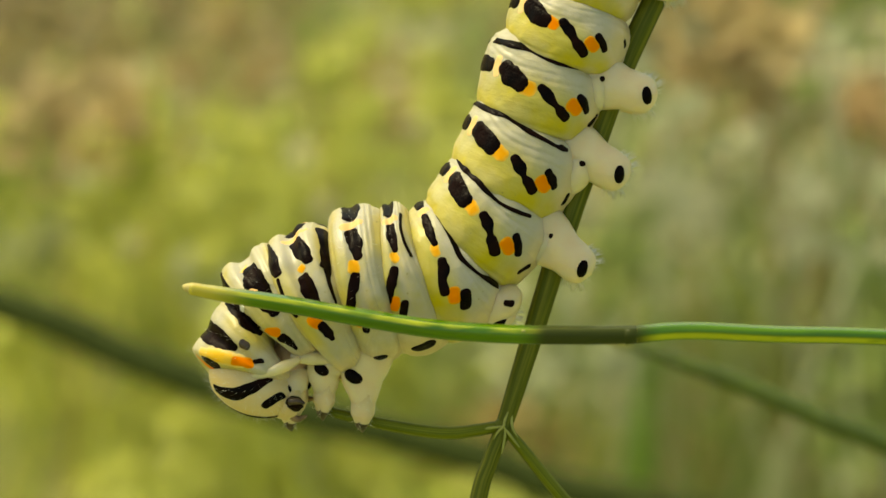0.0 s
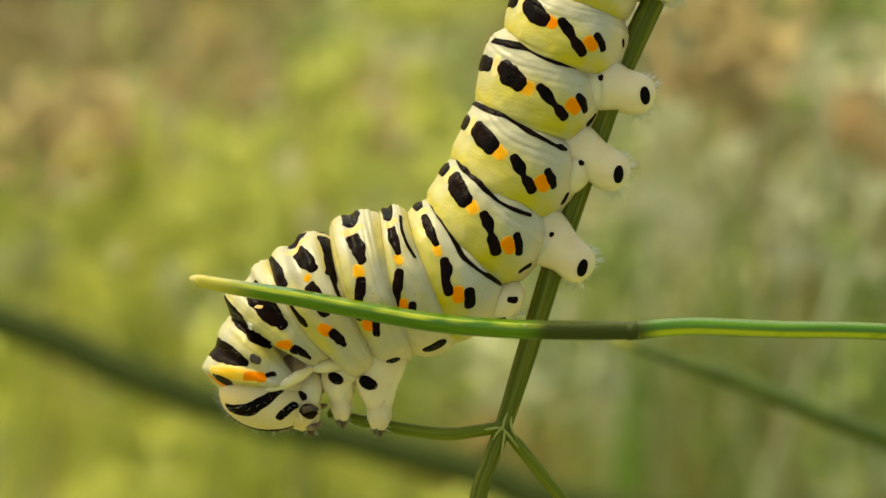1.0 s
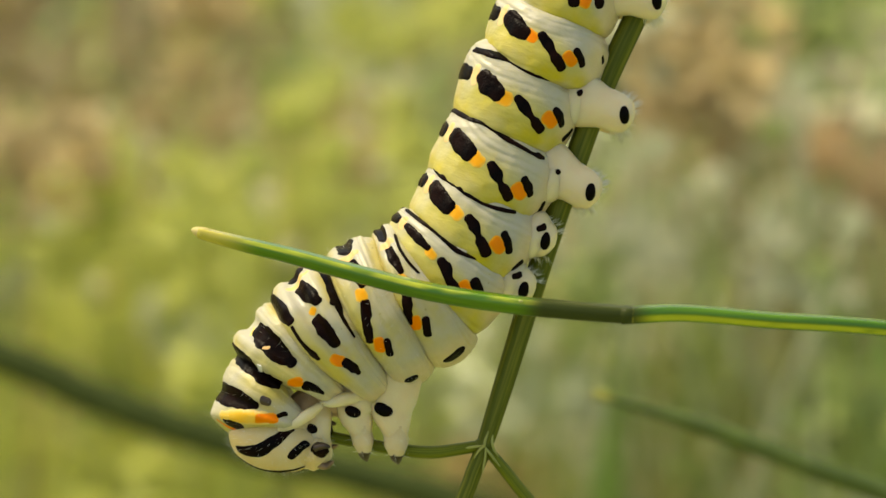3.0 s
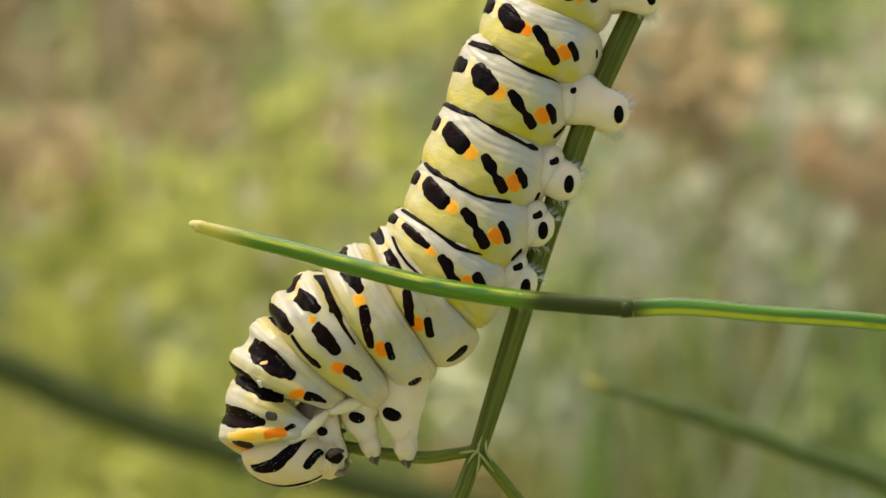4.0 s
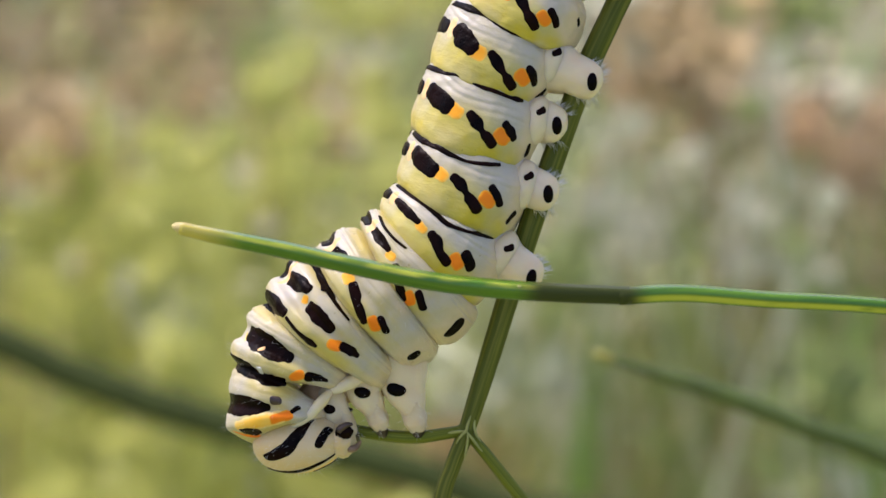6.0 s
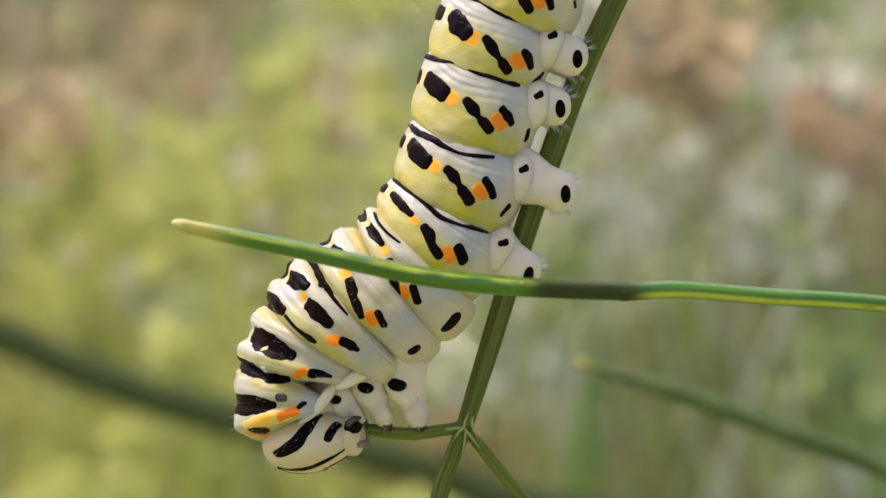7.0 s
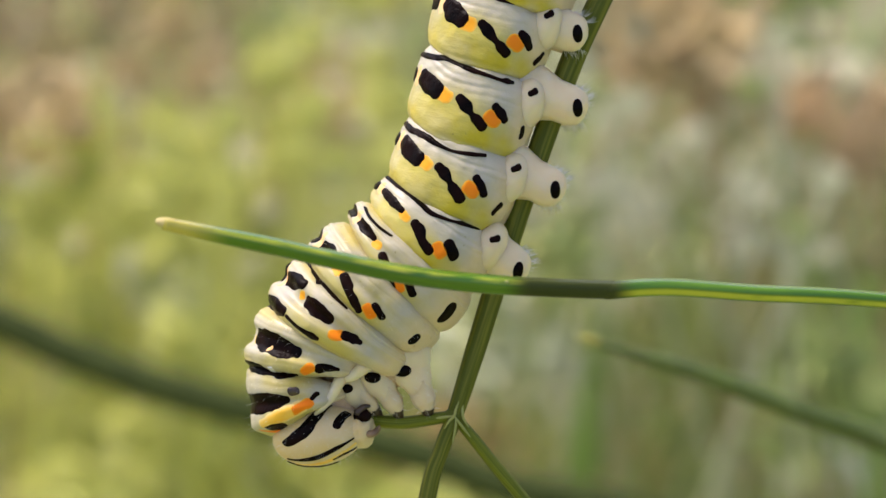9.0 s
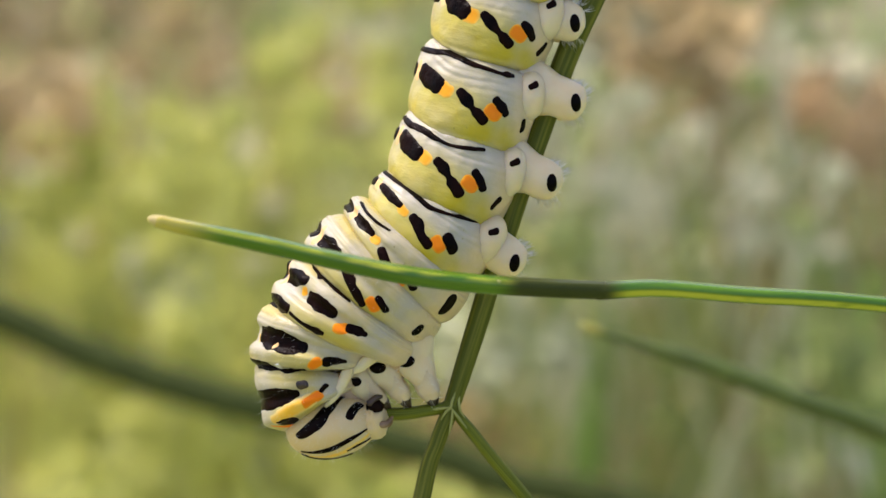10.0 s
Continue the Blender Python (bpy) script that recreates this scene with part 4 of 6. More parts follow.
def head(cat):
    ax, ay, az = HEAD_AXES

    def shell(x, th, lift=0.0):
        """The capsule's skin: x along it, th round it from the crown."""
        k = math.sqrt(max(0.0004, 1 - (x / ax) ** 2))
        c = Vector((x, ay * k * math.cos(th), az * k * math.sin(th)))
        return c + Vector((c.x / ax ** 2, c.y / ay ** 2, c.z / az ** 2)).normalized() * lift
    bm = bmesh.new()
    bmesh.ops.create_uvsphere(bm, u_segments=48, v_segments=32, radius=1)
    for v in bm.verts:
        c = v.co
        groove = 1 - 0.03 * math.exp(-(c.z / 0.12) ** 2) * (c.x > -0.6)
        v.co = Vector((c.x * ax, c.y * ay * groove, c.z * az)) * (1 + 0.012 * noise.noise(c * 2.5))
    ob = part("head", bm, MAT["head"], cat, "pale yellow head capsule with black stripes")

    for i, (kind, *stations) in enumerate(HEAD_MARKS):
        for flank in (1, -1):
            part("black_stripe" if kind == "black_spot" else kind, mark(shell, ay, kind, stations, i + 40, flank), MAT[kind], ob)
    bm = bmesh.new()
    bmesh.ops.create_uvsphere(bm, u_segments=20, v_segments=14, radius=1)
    for v in bm.verts:
        c = v.co * (1 + 0.15 * noise.noise(v.co * 3))
        v.co = Vector((ax * 0.86 + c.x * 0.00095, -0.00005 + c.y * 0.00125, c.z * 0.00145))
    part("mouth", bm, MAT["head"], ob, "pale fuzzy mouth that bites the twig")
    for flank in (1, -1):
        k = Vector((ax * 0.95, -0.0004, flank * 0.0010))
        part("palp", tube([tuple(k), tuple(k + Vector((0.0005, -0.0001, 0))), tuple(k + Vector((0.0008, 0.0001, -flank * 0.0001))), tuple(k + Vector((0.0010, 0.0003, -flank * 0.0002)))], [0.00026, 0.00022, 0.00016, 0.00006], 10, 4), MAT["jaw"], ob, "short brown palp")
        k = Vector((ax * 0.86, 0.0009, flank * 0.0012))
        part("antenna", tube([tuple(k), tuple(k + Vector((0.0005, 0.0003, 0))), tuple(k + Vector((0.0009, 0.0003, 0)))], [0.00026, 0.0002, 0.0001], 10, 4), MAT["claw"], ob, "stubby dark antenna")
    for flank in (1, -1):
        bm = bmesh.new()
        bmesh.ops.create_uvsphere(bm, u_segments=16, v_segments=10, radius=1)
        for v in bm.verts:
            v.co *= 1 + 0.25 * noise.noise(v.co * 2.3 + Vector((flank, 0, 0)))
            v.co = Vector((ax * 0.97 + v.co.x * 0.00055, 0.00070 + v.co.y * 0.00050, flank * 0.00100 + v.co.z * 0.00042))
        part("jaw", bm, MAT["black_spot"], ob, "black jaw base")

    def place(rng):
        q, z = rng.uniform(0, 6.28), rng.uniform(-1, 1)
        s = math.sqrt(1 - z * z)
        d = Vector((s * math.cos(q), s * math.sin(q), z))
        return Vector((d.x * ax, d.y * ay, d.z * az)), d
    part("bristles", hairs(700, place, 0.0006, 5e-6, 12), MAT["hair"], ob)
    return ob


def caterpillar():
    cat = new("caterpillar")
    cat.matrix_world = BASE
    tagged(cat, "pale green caterpillar with black and orange marks on a stem", "caterpillar")
    made = {n: body_ring(n, cat) for n in RINGS}
    made["H"] = head(cat)
    for s in ("A3", "A4", "A5", "A6", "A9"):
        made["pro_" + s] = [proleg(cat, side) for side in (1, -1)]
    made["leg_T3"] = [true_leg(cat, [(-60, 300, 75), (-20, 190, 72), (20, 90, 72), (52, 0, 70), (94, -76, 72), (122, -135, 64), (146, -192, 45), (165, -243, 25)], [228, 192, 158, 128, 94, 70, 70, 46], s, (62, 46, 168)) for s in (1, -1)]
    made["leg_T2"] = [true_leg(cat, [(-50, 240, 65), (-24, 150, 65), (-4, 75, 70), (18, -10, 72), (66, -70, 70), (100, -120, 60), (129, -162, 45), (154, -210, 25)], [185, 156, 128, 105, 80, 60, 62, 42], s, (52, 38, 152)) for s in (1, -1)]
    made["leg_T1"] = [true_leg(cat, [(-30, 115, 30), (-5, 50, 80), (34, -15, 88), (88, -68, 66), (128, -104, 45), (160, -132, 25)], [80, 90, 86, 68, 58, 42], s, (42, 34, 144)) for s in (1, -1)]
    return made


made = caterpillar()

# ---- meadow behind ----
def stem_far(name, pts, radii, mat, label):
    ob = new(name)
    tagged(ob, label, "plant stem")
    part("stalk", tube([tuple(BASE @ Vector(p)) for p in pts], radii, 12, 8, 0.04, 6), mat, ob)
    return ob


BEHIND = {"bud": material("far_twig_tip", (0.32, 0.30, 0.04), 0.5), "green": material("far_green_stem", (0.085, 0.125, 0.011), 0.5), "pale": material("far_grass_stalk", (0.66, 0.66, 0.50), 0.5, (0.58, 0.59, 0.42), 60, bump=0.2), "blade": material("far_grass_blade", (0.26, 0.42, 0.05), 0.5, (0.20, 0.34, 0.04), 60), "straw": material("far_straw", (0.72, 0.55, 0.22), 0.6, (0.62, 0.46, 0.18), 60), "dark": material("far_dark_stem", (0.060, 0.080, 0.016), 0.8, gloss=0.2)}


def at(x, y, depth):
    """A place behind the plant, by its bearing at the stem's distance; depth in metres behind it."""
    k = (0.16 + depth) / 0.16
    return (x * k, y * k, -depth)


def swaying_twig():
    """A thin fennel twig that sways; its tip is the origin."""
    ob = new("green_stem")
    ob.matrix_world = BASE @ pose(0.01137, -0.00758, -0.065)
    tagged(ob, "thin green fennel twig with a yellow tip beside the caterpillar", "plant stem")
    tip = Vector(at(0.00809, -0.00539, 0.065))
    run = [Vector(p) - tip for p in (at(0.00809, -0.00539, 0.065), at(0.01106, -0.00633, 0.065), at(0.01526, -0.00759, 0.065), at(0.02156, -0.01001, 0.065), at(0.02856, -0.01264, 0.065), at(0.04606, -0.02132, 0.05), at(0.05306, -0.06857, 0.05))]
    part("stalk", tube([tuple(p) for p in run], [0.0003, 0.0005, 0.00085, 0.0009, 0.001, 0.0013, 0.002], 12, 8, 0.04, 6), BEHIND["green"], ob)
    part("tip", tube([(-0.0004, 0.0002, 0), (0.0, 0.0, 0), (0.0006, -0.0002, 0), (0.0013, -0.00045, 0)], [0.00025, 0.00042, 0.00046, 0.0004], 12, 5), BEHIND["bud"], ob, "yellowish withered tip")
    part("node", tube([tuple(run[3].lerp(run[2], k)) for k in (0.12, 0.06, 0.0)], [0.00090, 0.00098, 0.00090], 12, 5), BEHIND["green"], ob, "slightly swollen node")
    return ob


green_stem = swaying_twig()
stem_far("dark_stem", [at(-0.05894, 0.00480, 0.245), at(-0.03094, -0.00345, 0.245), at(-0.02324, -0.00655, 0.245), at(-0.01589, -0.00913, 0.245), at(-0.00644, -0.01151, 0.245), at(0.00231, -0.01431, 0.245), at(0.01806, -0.02306, 0.245), at(0.02506, -0.06857, 0.245)], [0.0029] * 8, BEHIND["dark"], "thick dark green stem among the meadow plants")


for line in ((at(0.01543, 0.01473, 0.4), at(0.02296, 0.01053, 0.4), at(0.03206, 0.00389, 0.4), at(0.04221, -0.01606, 0.4), at(0.04536, -0.07906, 0.4)),
             (at(0.01911, -0.00696, 0.36), at(0.02261, -0.01116, 0.36), at(0.02646, -0.01571, 0.36), at(0.03136, -0.02656, 0.36), at(0.03416, -0.07906, 0.36)),
             (at(-0.02114, -0.00101, 0.42), at(-0.01729, -0.00416, 0.42), at(-0.01344, -0.00872, 0.42), at(-0.01099, -0.01956, 0.42), at(-0.00994, -0.07906, 0.42))):
    stem_far("grass_stalk", line, [0.001, 0.0026, 0.0028, 0.0026, 0.0028], BEHIND["pale"], "pale leaning grass stalk among the meadow plants")


# upright blades and a dry straw close behind the stem
for mat, label, line, rad in (
        ("blade", "upright green grass blade among the meadow plants", ((0.0095, -0.0035), (0.0090, -0.0085), (0.0086, -0.0150), (0.0080, -0.0500)), 0.0022),
        ("blade", "upright green grass blade among the meadow plants", ((0.0262, -0.0020), (0.0258, -0.0060), (0.0266, -0.0110), (0.0270, -0.0500)), 0.0020),
        ("straw", "dry yellow straw among the meadow plants", ((0.0066, 0.0060), (0.0058, 0.0015), (0.0054, -0.0025), (0.0046, -0.0110), (0.0040, -0.0500)), 0.0016)):
    stem_far("grass_stalk", [at(x, y, 0.33) for x, y in line], [rad * 0.6] + [rad] * (len(line) - 1), BEHIND[mat], label)


def blades(name, count, spot, height, width, mats, label, seed):
    """Leaf blades and stalks of the meadow, each a bent tapering strip with a fold."""
    rng = random.Random(seed)
    bms = [bmesh.new() for _ in mats]
    for _ in range(count):
        x, y, tone = spot(rng)
        bm = bms[tone]
        h = height * rng.uniform(0.4, 1.1)
        w = width * rng.uniform(0.5, 1.3)
        a, lean = rng.uniform(0, 6.28), rng.uniform(0.25, 1.5)
        f, s = Vector((math.cos(a), math.sin(a), 0)), Vector((-math.sin(a), math.cos(a), 0))
        prev = None
        for k in range(4):
            t = k / 3
            c = Vector((x, y, 0)) + f * (lean * h * t * (0.4 + 0.6 * t)) + Vector((0, 0, h * t * (1 - 0.25 * lean * t)))
            ww = w * (1 - 0.85 * t)
            ring = [bm.verts.new(c + s * ww), bm.verts.new(c + f * ww * 0.4), bm.verts.new(c - s * ww)]
            if prev:
                bm.faces.new((prev[0], ring[0], ring[1], prev[1]))
                bm.faces.new((prev[1], ring[1], ring[2], prev[2]))
            prev = ring
    for bm, mat in zip(bms, mats):
        ob = part(name, bm, mat, None)
        tagged(ob, label, "meadow plants", kind="stuff")


TONES = [material("meadow_lime", (0.64, 0.64, 0.14), 0.5, (0.54, 0.57, 0.12), 30, spread=0.25), material("meadow_green", (0.34, 0.40, 0.105), 0.6, (0.26, 0.33, 0.08), 30, spread=0.4),
         material("meadow_straw", (0.54, 0.40, 0.17), 0.7, (0.46, 0.35, 0.16), 30, spread=0.3), material("meadow_silver", (0.62, 0.61, 0.40), 0.5, (0.52, 0.55, 0.33), 30, spread=0.25),
         material("meadow_rust", (0.58, 0.40, 0.19), 0.7, (0.50, 0.37, 0.20), 30, spread=0.3), material("meadow_white", (0.86, 0.82, 0.56), 0.5, (0.8, 0.77, 0.50), 30)]
# low growth: plant tones darkened, save the green, to put shade beneath the plants
SHADED_LOW = [material("shaded_lime", (0.415, 0.425, 0.10), 0.6, (0.34, 0.375, 0.09), 30, spread=0.35), material("low_green", (0.33, 0.44, 0.14), 0.6, (0.27, 0.38, 0.12), 30, spread=0.4),
       material("shaded_straw", (0.40, 0.315, 0.145), 0.7, (0.34, 0.275, 0.13), 30, spread=0.3), material("shaded_silver", (0.42, 0.44, 0.22), 0.6, (0.36, 0.39, 0.18), 30, spread=0.3),
       material("shaded_rust", (0.39, 0.27, 0.15), 0.7, (0.34, 0.25, 0.15), 30, spread=0.3)]
TONE_NAMES = ("yellow-green", "deep green", "straw-coloured", "silvery green", "rusty brown", "glint-white")


def tone_at(rng, x, y):
    """What grows where: drier to the upper corners, lime green to one side, grey-green to the other."""
    if y < 150:
        w = (0.12, 0.06, 0.70, 0.0, 0.12) if x < 450 else (0.5, 0.15, 0.2, 0.15, 0) if x < 1000 else (0.05, 0.37, 0.14, 0.26, 0.18)
    elif y < 450:
        w = (0.44, 0.18, 0.26, 0.12, 0) if x < 600 else (0.45, 0.28, 0.1, 0.17, 0) if x < 1000 else (0.04, 0.78, 0.04, 0.14, 0.0)
    else:
        w = (0.85, 0.0, 0.03, 0.12, 0) if x < 500 else (0.45, 0.25, 0.02, 0.28, 0) if x < 900 else (0.04, 0.68, 0.0, 0.28, 0)
    return rng.choices(range(5), w)[0]


def spot(rng):
    x, y = rng.gauss(0, 0.6), min(rng.gauss(0.45, 0.6), 1.1 + 0.2 * rng.random())
    dist = max(0.3, math.hypot(x, y + 0.15))
    side = max(-0.2, min(0.2, x / max(0.4, y + 0.15)))
    return x, y, tone_at(rng, 784 + side * 4400, 441 + (math.degrees(math.atan2(0.43, dist)) - 25) * 80)


def far_spot(rng):
    return rng.gauss(0, 1.5), min(rng.gauss(0.2, 1.5), 1.15 + 0.2 * rng.random()), rng.choices(range(5), (0.45, 0.35, 0.1, 0.08, 0.02))[0]


blades("meadow_grass", 34000, spot, 0.022, 0.0036, SHADED_LOW, "low meadow growth of green and straw tones, mostly darkened as shade", 11)
blades("meadow_grass", 16000, far_spot, 0.028, 0.005, SHADED_LOW, "low meadow growth of green and straw tones, mostly darkened as shade", 12)


def leaflet(bm, c, size, rng):
    """A small folded leaf."""
    a = Vector((rng.gauss(0, 1), rng.gauss(0, 1), rng.gauss(0, 1))).normalized()
    s = a.orthogonal().normalized()
    up = a.cross(s)
    tip, root = c + a * size, c - a * size
    l, r = c + s * size * 0.4 + up * size * 0.15, c - s * size * 0.4 + up * size * 0.15
    v = [bm.verts.new(q) for q in (root, l, tip, r)]
    bm.faces.new((v[0], v[1], v[2]))
    bm.faces.new((v[0], v[2], v[3]))


# flower: a pale head added to imitate a bright glint
def meadow_plant(place, size, tone, rng, flower=False):
    ob = new("glint_plant" if flower else "meadow_plant")
    foot = Vector((place.x + rng.uniform(-.13, .13), place.y + rng.uniform(-.02, .10), -0.01))
    ob.location = foot
    tagged(ob, ("small white head on a thin stalk, added as a bright glint" if flower else TONE_NAMES[tone] + " feathery meadow plant on a thin stalk"), "plant", "meadow plants")
    top = place - foot
    part("stalk", tube([(0, 0, 0), tuple(top * 0.5 + Vector((0.005, 0, 0))), tuple(top)], [0.0009, 0.0007, 0.0005], 6, 4), TONES[1 if flower else tone], ob)
    bm = bmesh.new()
    for _ in range(60 if flower else 170):
        q = Vector((rng.gauss(0, 1), rng.gauss(0, 1), rng.gauss(0, 0.8)))
        q = q.normalized() * size * rng.random() ** 0.5
        leaflet(bm, top + q, size * (0.4 if flower else rng.uniform(0.12, 0.3)), rng)
    part("glint_head" if flower else "foliage", bm, TONES[5] if flower else TONES[tone], ob)


rng = random.Random(5)
for n in range(120):
    x, y = rng.uniform(-250, 1820), rng.uniform(-120, 1000)
    place = BASE @ Vector(at((x - 784) * 3.5e-5, (441 - y) * 3.5e-5, rng.uniform(0.3, 0.75)))
    meadow_plant(place, rng.uniform(0.005, 0.02), tone_at(rng, x, y), rng)
for n in range(36):
    a, d = rng.uniform(0, 6.28), rng.uniform(0.3, 1.3)
    x, y = d * math.sin(a), d * math.cos(a)
    if y < -0.05 or abs(x) > 0.3 * (y + 0.3):
        meadow_plant(Vector((x, y, rng.uniform(0.05, 0.2))), rng.uniform(0.012, 0.025), rng.choice((0, 0, 1, 1, 2, 3)), rng)
for n in range(12):
    x, y = rng.uniform(560, 1010), rng.uniform(620, 1000)
    place = BASE @ Vector(at((x - 784) * 3.5e-5, (441 - y) * 3.5e-5, rng.uniform(0.3, 0.6)))
    meadow_plant(place, rng.uniform(0.012, 0.022), rng.choice((1, 1, 1, 0)), rng)
for n in range(16):
    x, y = rng.uniform(60, 420), rng.uniform(210, 470)
    place = BASE @ Vector(at((x - 784) * 3.5e-5, (441 - y) * 3.5e-5, rng.uniform(0.3, 0.5)))
    meadow_plant(place, rng.uniform(0.003, 0.006), 0, rng)
# pale heads in place of glints among the leaves, on both sides
for n in range(84):
    x, y = (rng.uniform(1000, 1560), rng.uniform(60, 560)) if n % 2 else (rng.uniform(40, 640), rng.uniform(120, 480))
    place = BASE @ Vector(at((x - 784) * 3.5e-5, (441 - y) * 3.5e-5, rng.uniform(0.3, 0.6)))
    meadow_plant(place, rng.uniform(0.0016, 0.0034), 3, rng, True)


for x, y, size, tone in ((1455, 165, 0.0085, 5), (1085, 350, 0.0060, 5), (1120, 400, 0.0060, 5), (1330, 62, 0.0065, 3), (1250, 120, 0.0050, 5), (1400, 440, 0.0055, 3), (1320, 300, 0.0045, 3),
                         (150, 240, 0.0065, 0), (140, 300, 0.0070, 0), (372, 255, 0.0060, 0), (470, 130, 0.0060, 0), (250, 330, 0.0050, 0), (60, 380, 0.0065, 0), (300, 470, 0.0050, 3), (230, 130, 0.0055, 2),
                         (290, 525, 0.0070, 3), (560, 640, 0.0060, 0), (330, 800, 0.0085, 0), (120, 760, 0.0080, 0), (560, 820, 0.0075, 0), (1300, 640, 0.0065, 1), (1380, 790, 0.0075, 1), (980, 700, 0.0065, 3), (1230, 840, 0.0060, 1)):
    place = BASE @ Vector(at((x - 784) * 3.5e-5, (441 - y) * 3.5e-5, rng.uniform(0.3, 0.42)))
    meadow_plant(place, size, tone, rng, tone == 5)
# lime sprays on one side, pale seed heads on the other
for n in range(46):
    x, y = (rng.uniform(20, 620), rng.uniform(170, 520)) if n < 22 else (rng.uniform(60, 700), rng.uniform(560, 880)) if n < 34 else (rng.uniform(380, 760), rng.uniform(20, 300))
    place = BASE @ Vector(at((x - 784) * 3.5e-5, (441 - y) * 3.5e-5, rng.uniform(0.28, 0.45)))
    meadow_plant(place, rng.uniform(0.0035, 0.0060), 0, rng)
for n in range(24):
    x, y = (rng.uniform(1020, 1560), rng.uniform(40, 420)) if n < 15 else (rng.uniform(1150, 1560), rng.uniform(420, 860))
    place = BASE @ Vector(at((x - 784) * 3.5e-5, (441 - y) * 3.5e-5, rng.uniform(0.28, 0.45)))
    meadow_plant(place, rng.uniform(0.0035, 0.0060), 3 if n < 15 else 1, rng)
# rusty dry heads in two loose drifts
for n in range(30):
    x, y, wide = (1470, 190, 75) if n % 3 else (1180, 70, 40)
    place = BASE @ Vector(at((rng.gauss(x, wide) - 784) * 3.5e-5, (441 - rng.gauss(y, wide * 0.7)) * 3.5e-5, rng.uniform(0.30, 0.45)))
    meadow_plant(place, rng.uniform(0.004, 0.008) if n % 3 else rng.uniform(0.003, 0.005), 4, rng)
# small pale heads and lime sprays nearer by
for n in range(22):
    x, y = (rng.uniform(1050, 1560), rng.uniform(60, 620)) if n < 14 else (rng.uniform(40, 420), rng.uniform(200, 520))
    place = BASE @ Vector(at((x - 784) * 3.5e-5, (441 - y) * 3.5e-5, rng.uniform(0.24, 0.32)))
    meadow_plant(place, rng.uniform(0.0018, 0.0034), (3 if n % 2 else 1) if n < 14 else 0, rng, n < 3)


def motions():
    walk(leaf_blade, [
        (0, pose(0.00851, -0.00431, 0.009, 0, 0, -5.4) @ pose(0, 0, 0, 0, -4.5)),
        (0.5, pose(0.00852, -0.00427, 0.009, 0, 0, -5.9) @ pose(0, 0, 0, 0, -6)),
        (1, pose(0.00862, -0.00409, 0.009, 0, 0, -6.0) @ pose(0, 0, 0, 0, -7.5)),
        (1.5, pose(0.00860, -0.00374, 0.009, 0, 0, -7.4) @ pose(0, 0, 0, 0, -9)),
        (2, pose(0.00877, -0.00335, 0.009, 0, 0, -8.2) @ pose(0, 0, 0, 0, -9)),
        (3.5, pose(0.00959, -0.00165, 0.009, 0, 0, -11.1) @ pose(0, 0, 0, 0, -9)),
        (4, pose(0.00972, -0.00146, 0.009, 0, 0, -10.5) @ pose(0, 0, 0, 0, -8)),
        (4.5, pose(0.00996, -0.00164, 0.009, 0, 0, -11.0) @ pose(0, 0, 0, 0, -4)),
        (5, pose(0.01025, -0.00171, 0.009, 0, 0, -9.1) @ pose(0, 0, 0, 0, -1.5)),
        (5.5, pose(0.01020, -0.00185, 0.009, 0, 0, -8.3) @ pose(0, 0, 0, 0, -0.5)),
        (7, pose(0.01049, -0.00180, 0.009, 0, 0, -8.1) @ pose(0, 0, 0, 0, 5.5)),
        (7.5, pose(0.01049, -0.00198, 0.009, 0, 0, -8.5) @ pose(0, 0, 0, 0, 3.5)),
        (8, pose(0.01036, -0.00211, 0.009, 0, 0, -8.3) @ pose(0, 0, 0, 0, 9)),
        (8.5, pose(0.01035, -0.00214, 0.009, 0, 0, -8.2) @ pose(0, 0, 0, 0, 9)),
        (9, pose(0.01016, -0.00234, 0.009, 0, 0, -8.1) @ pose(0, 0, 0, 0, 9)),
        (9.5, pose(0.01015, -0.00252, 0.009, 0, 0, -8.6) @ pose(0, 0, 0, 0, 9)),
        (10, pose(0.00995, -0.00290, 0.009, 0, 0, -8.5) @ pose(0, 0, 0, 0, 9)),
    ])
    walk(leaf_root, [
        (0, pose(0.00851, -0.00431, 0.009, 0, 0, -0.8)),
        (0.5, pose(0.00852, -0.00427, 0.009, 0, 0, -0.8)),
        (1, pose(0.00862, -0.00409, 0.009, 0, 0, -0.5)),
        (1.5, pose(0.00860, -0.00374, 0.009, 0, 0, -1.1)),
        (2, pose(0.00877, -0.00335, 0.009, 0, 0, -1.6)),
        (3.5, pose(0.00959, -0.00165, 0.009, 0, 0, -3.6)),
        (4, pose(0.00972, -0.00146, 0.009, 0, 0, -3.5)),
        (4.5, pose(0.00996, -0.00164, 0.009, 0, 0, -4.1)),
        (5, pose(0.01025, -0.00171, 0.009, 0, 0, -3.1)),
        (5.5, pose(0.01020, -0.00185, 0.009, 0, 0, -2.6)),
        (7, pose(0.01049, -0.00180, 0.009, 0, 0, -3.0)),
        (7.5, pose(0.01049, -0.00198, 0.009, 0, 0, -2.4)),
        (8, pose(0.01036, -0.00211, 0.009, 0, 0, -2.6)),
        (8.5, pose(0.01035, -0.00214, 0.009, 0, 0, -2.6)),
        (9, pose(0.01016, -0.00234, 0.009, 0, 0, -2.3)),
        (9.5, pose(0.01015, -0.00252, 0.009, 0, 0, -2.5)),
        (10, pose(0.00995, -0.00290, 0.009, 0, 0, -2.9)),
    ])
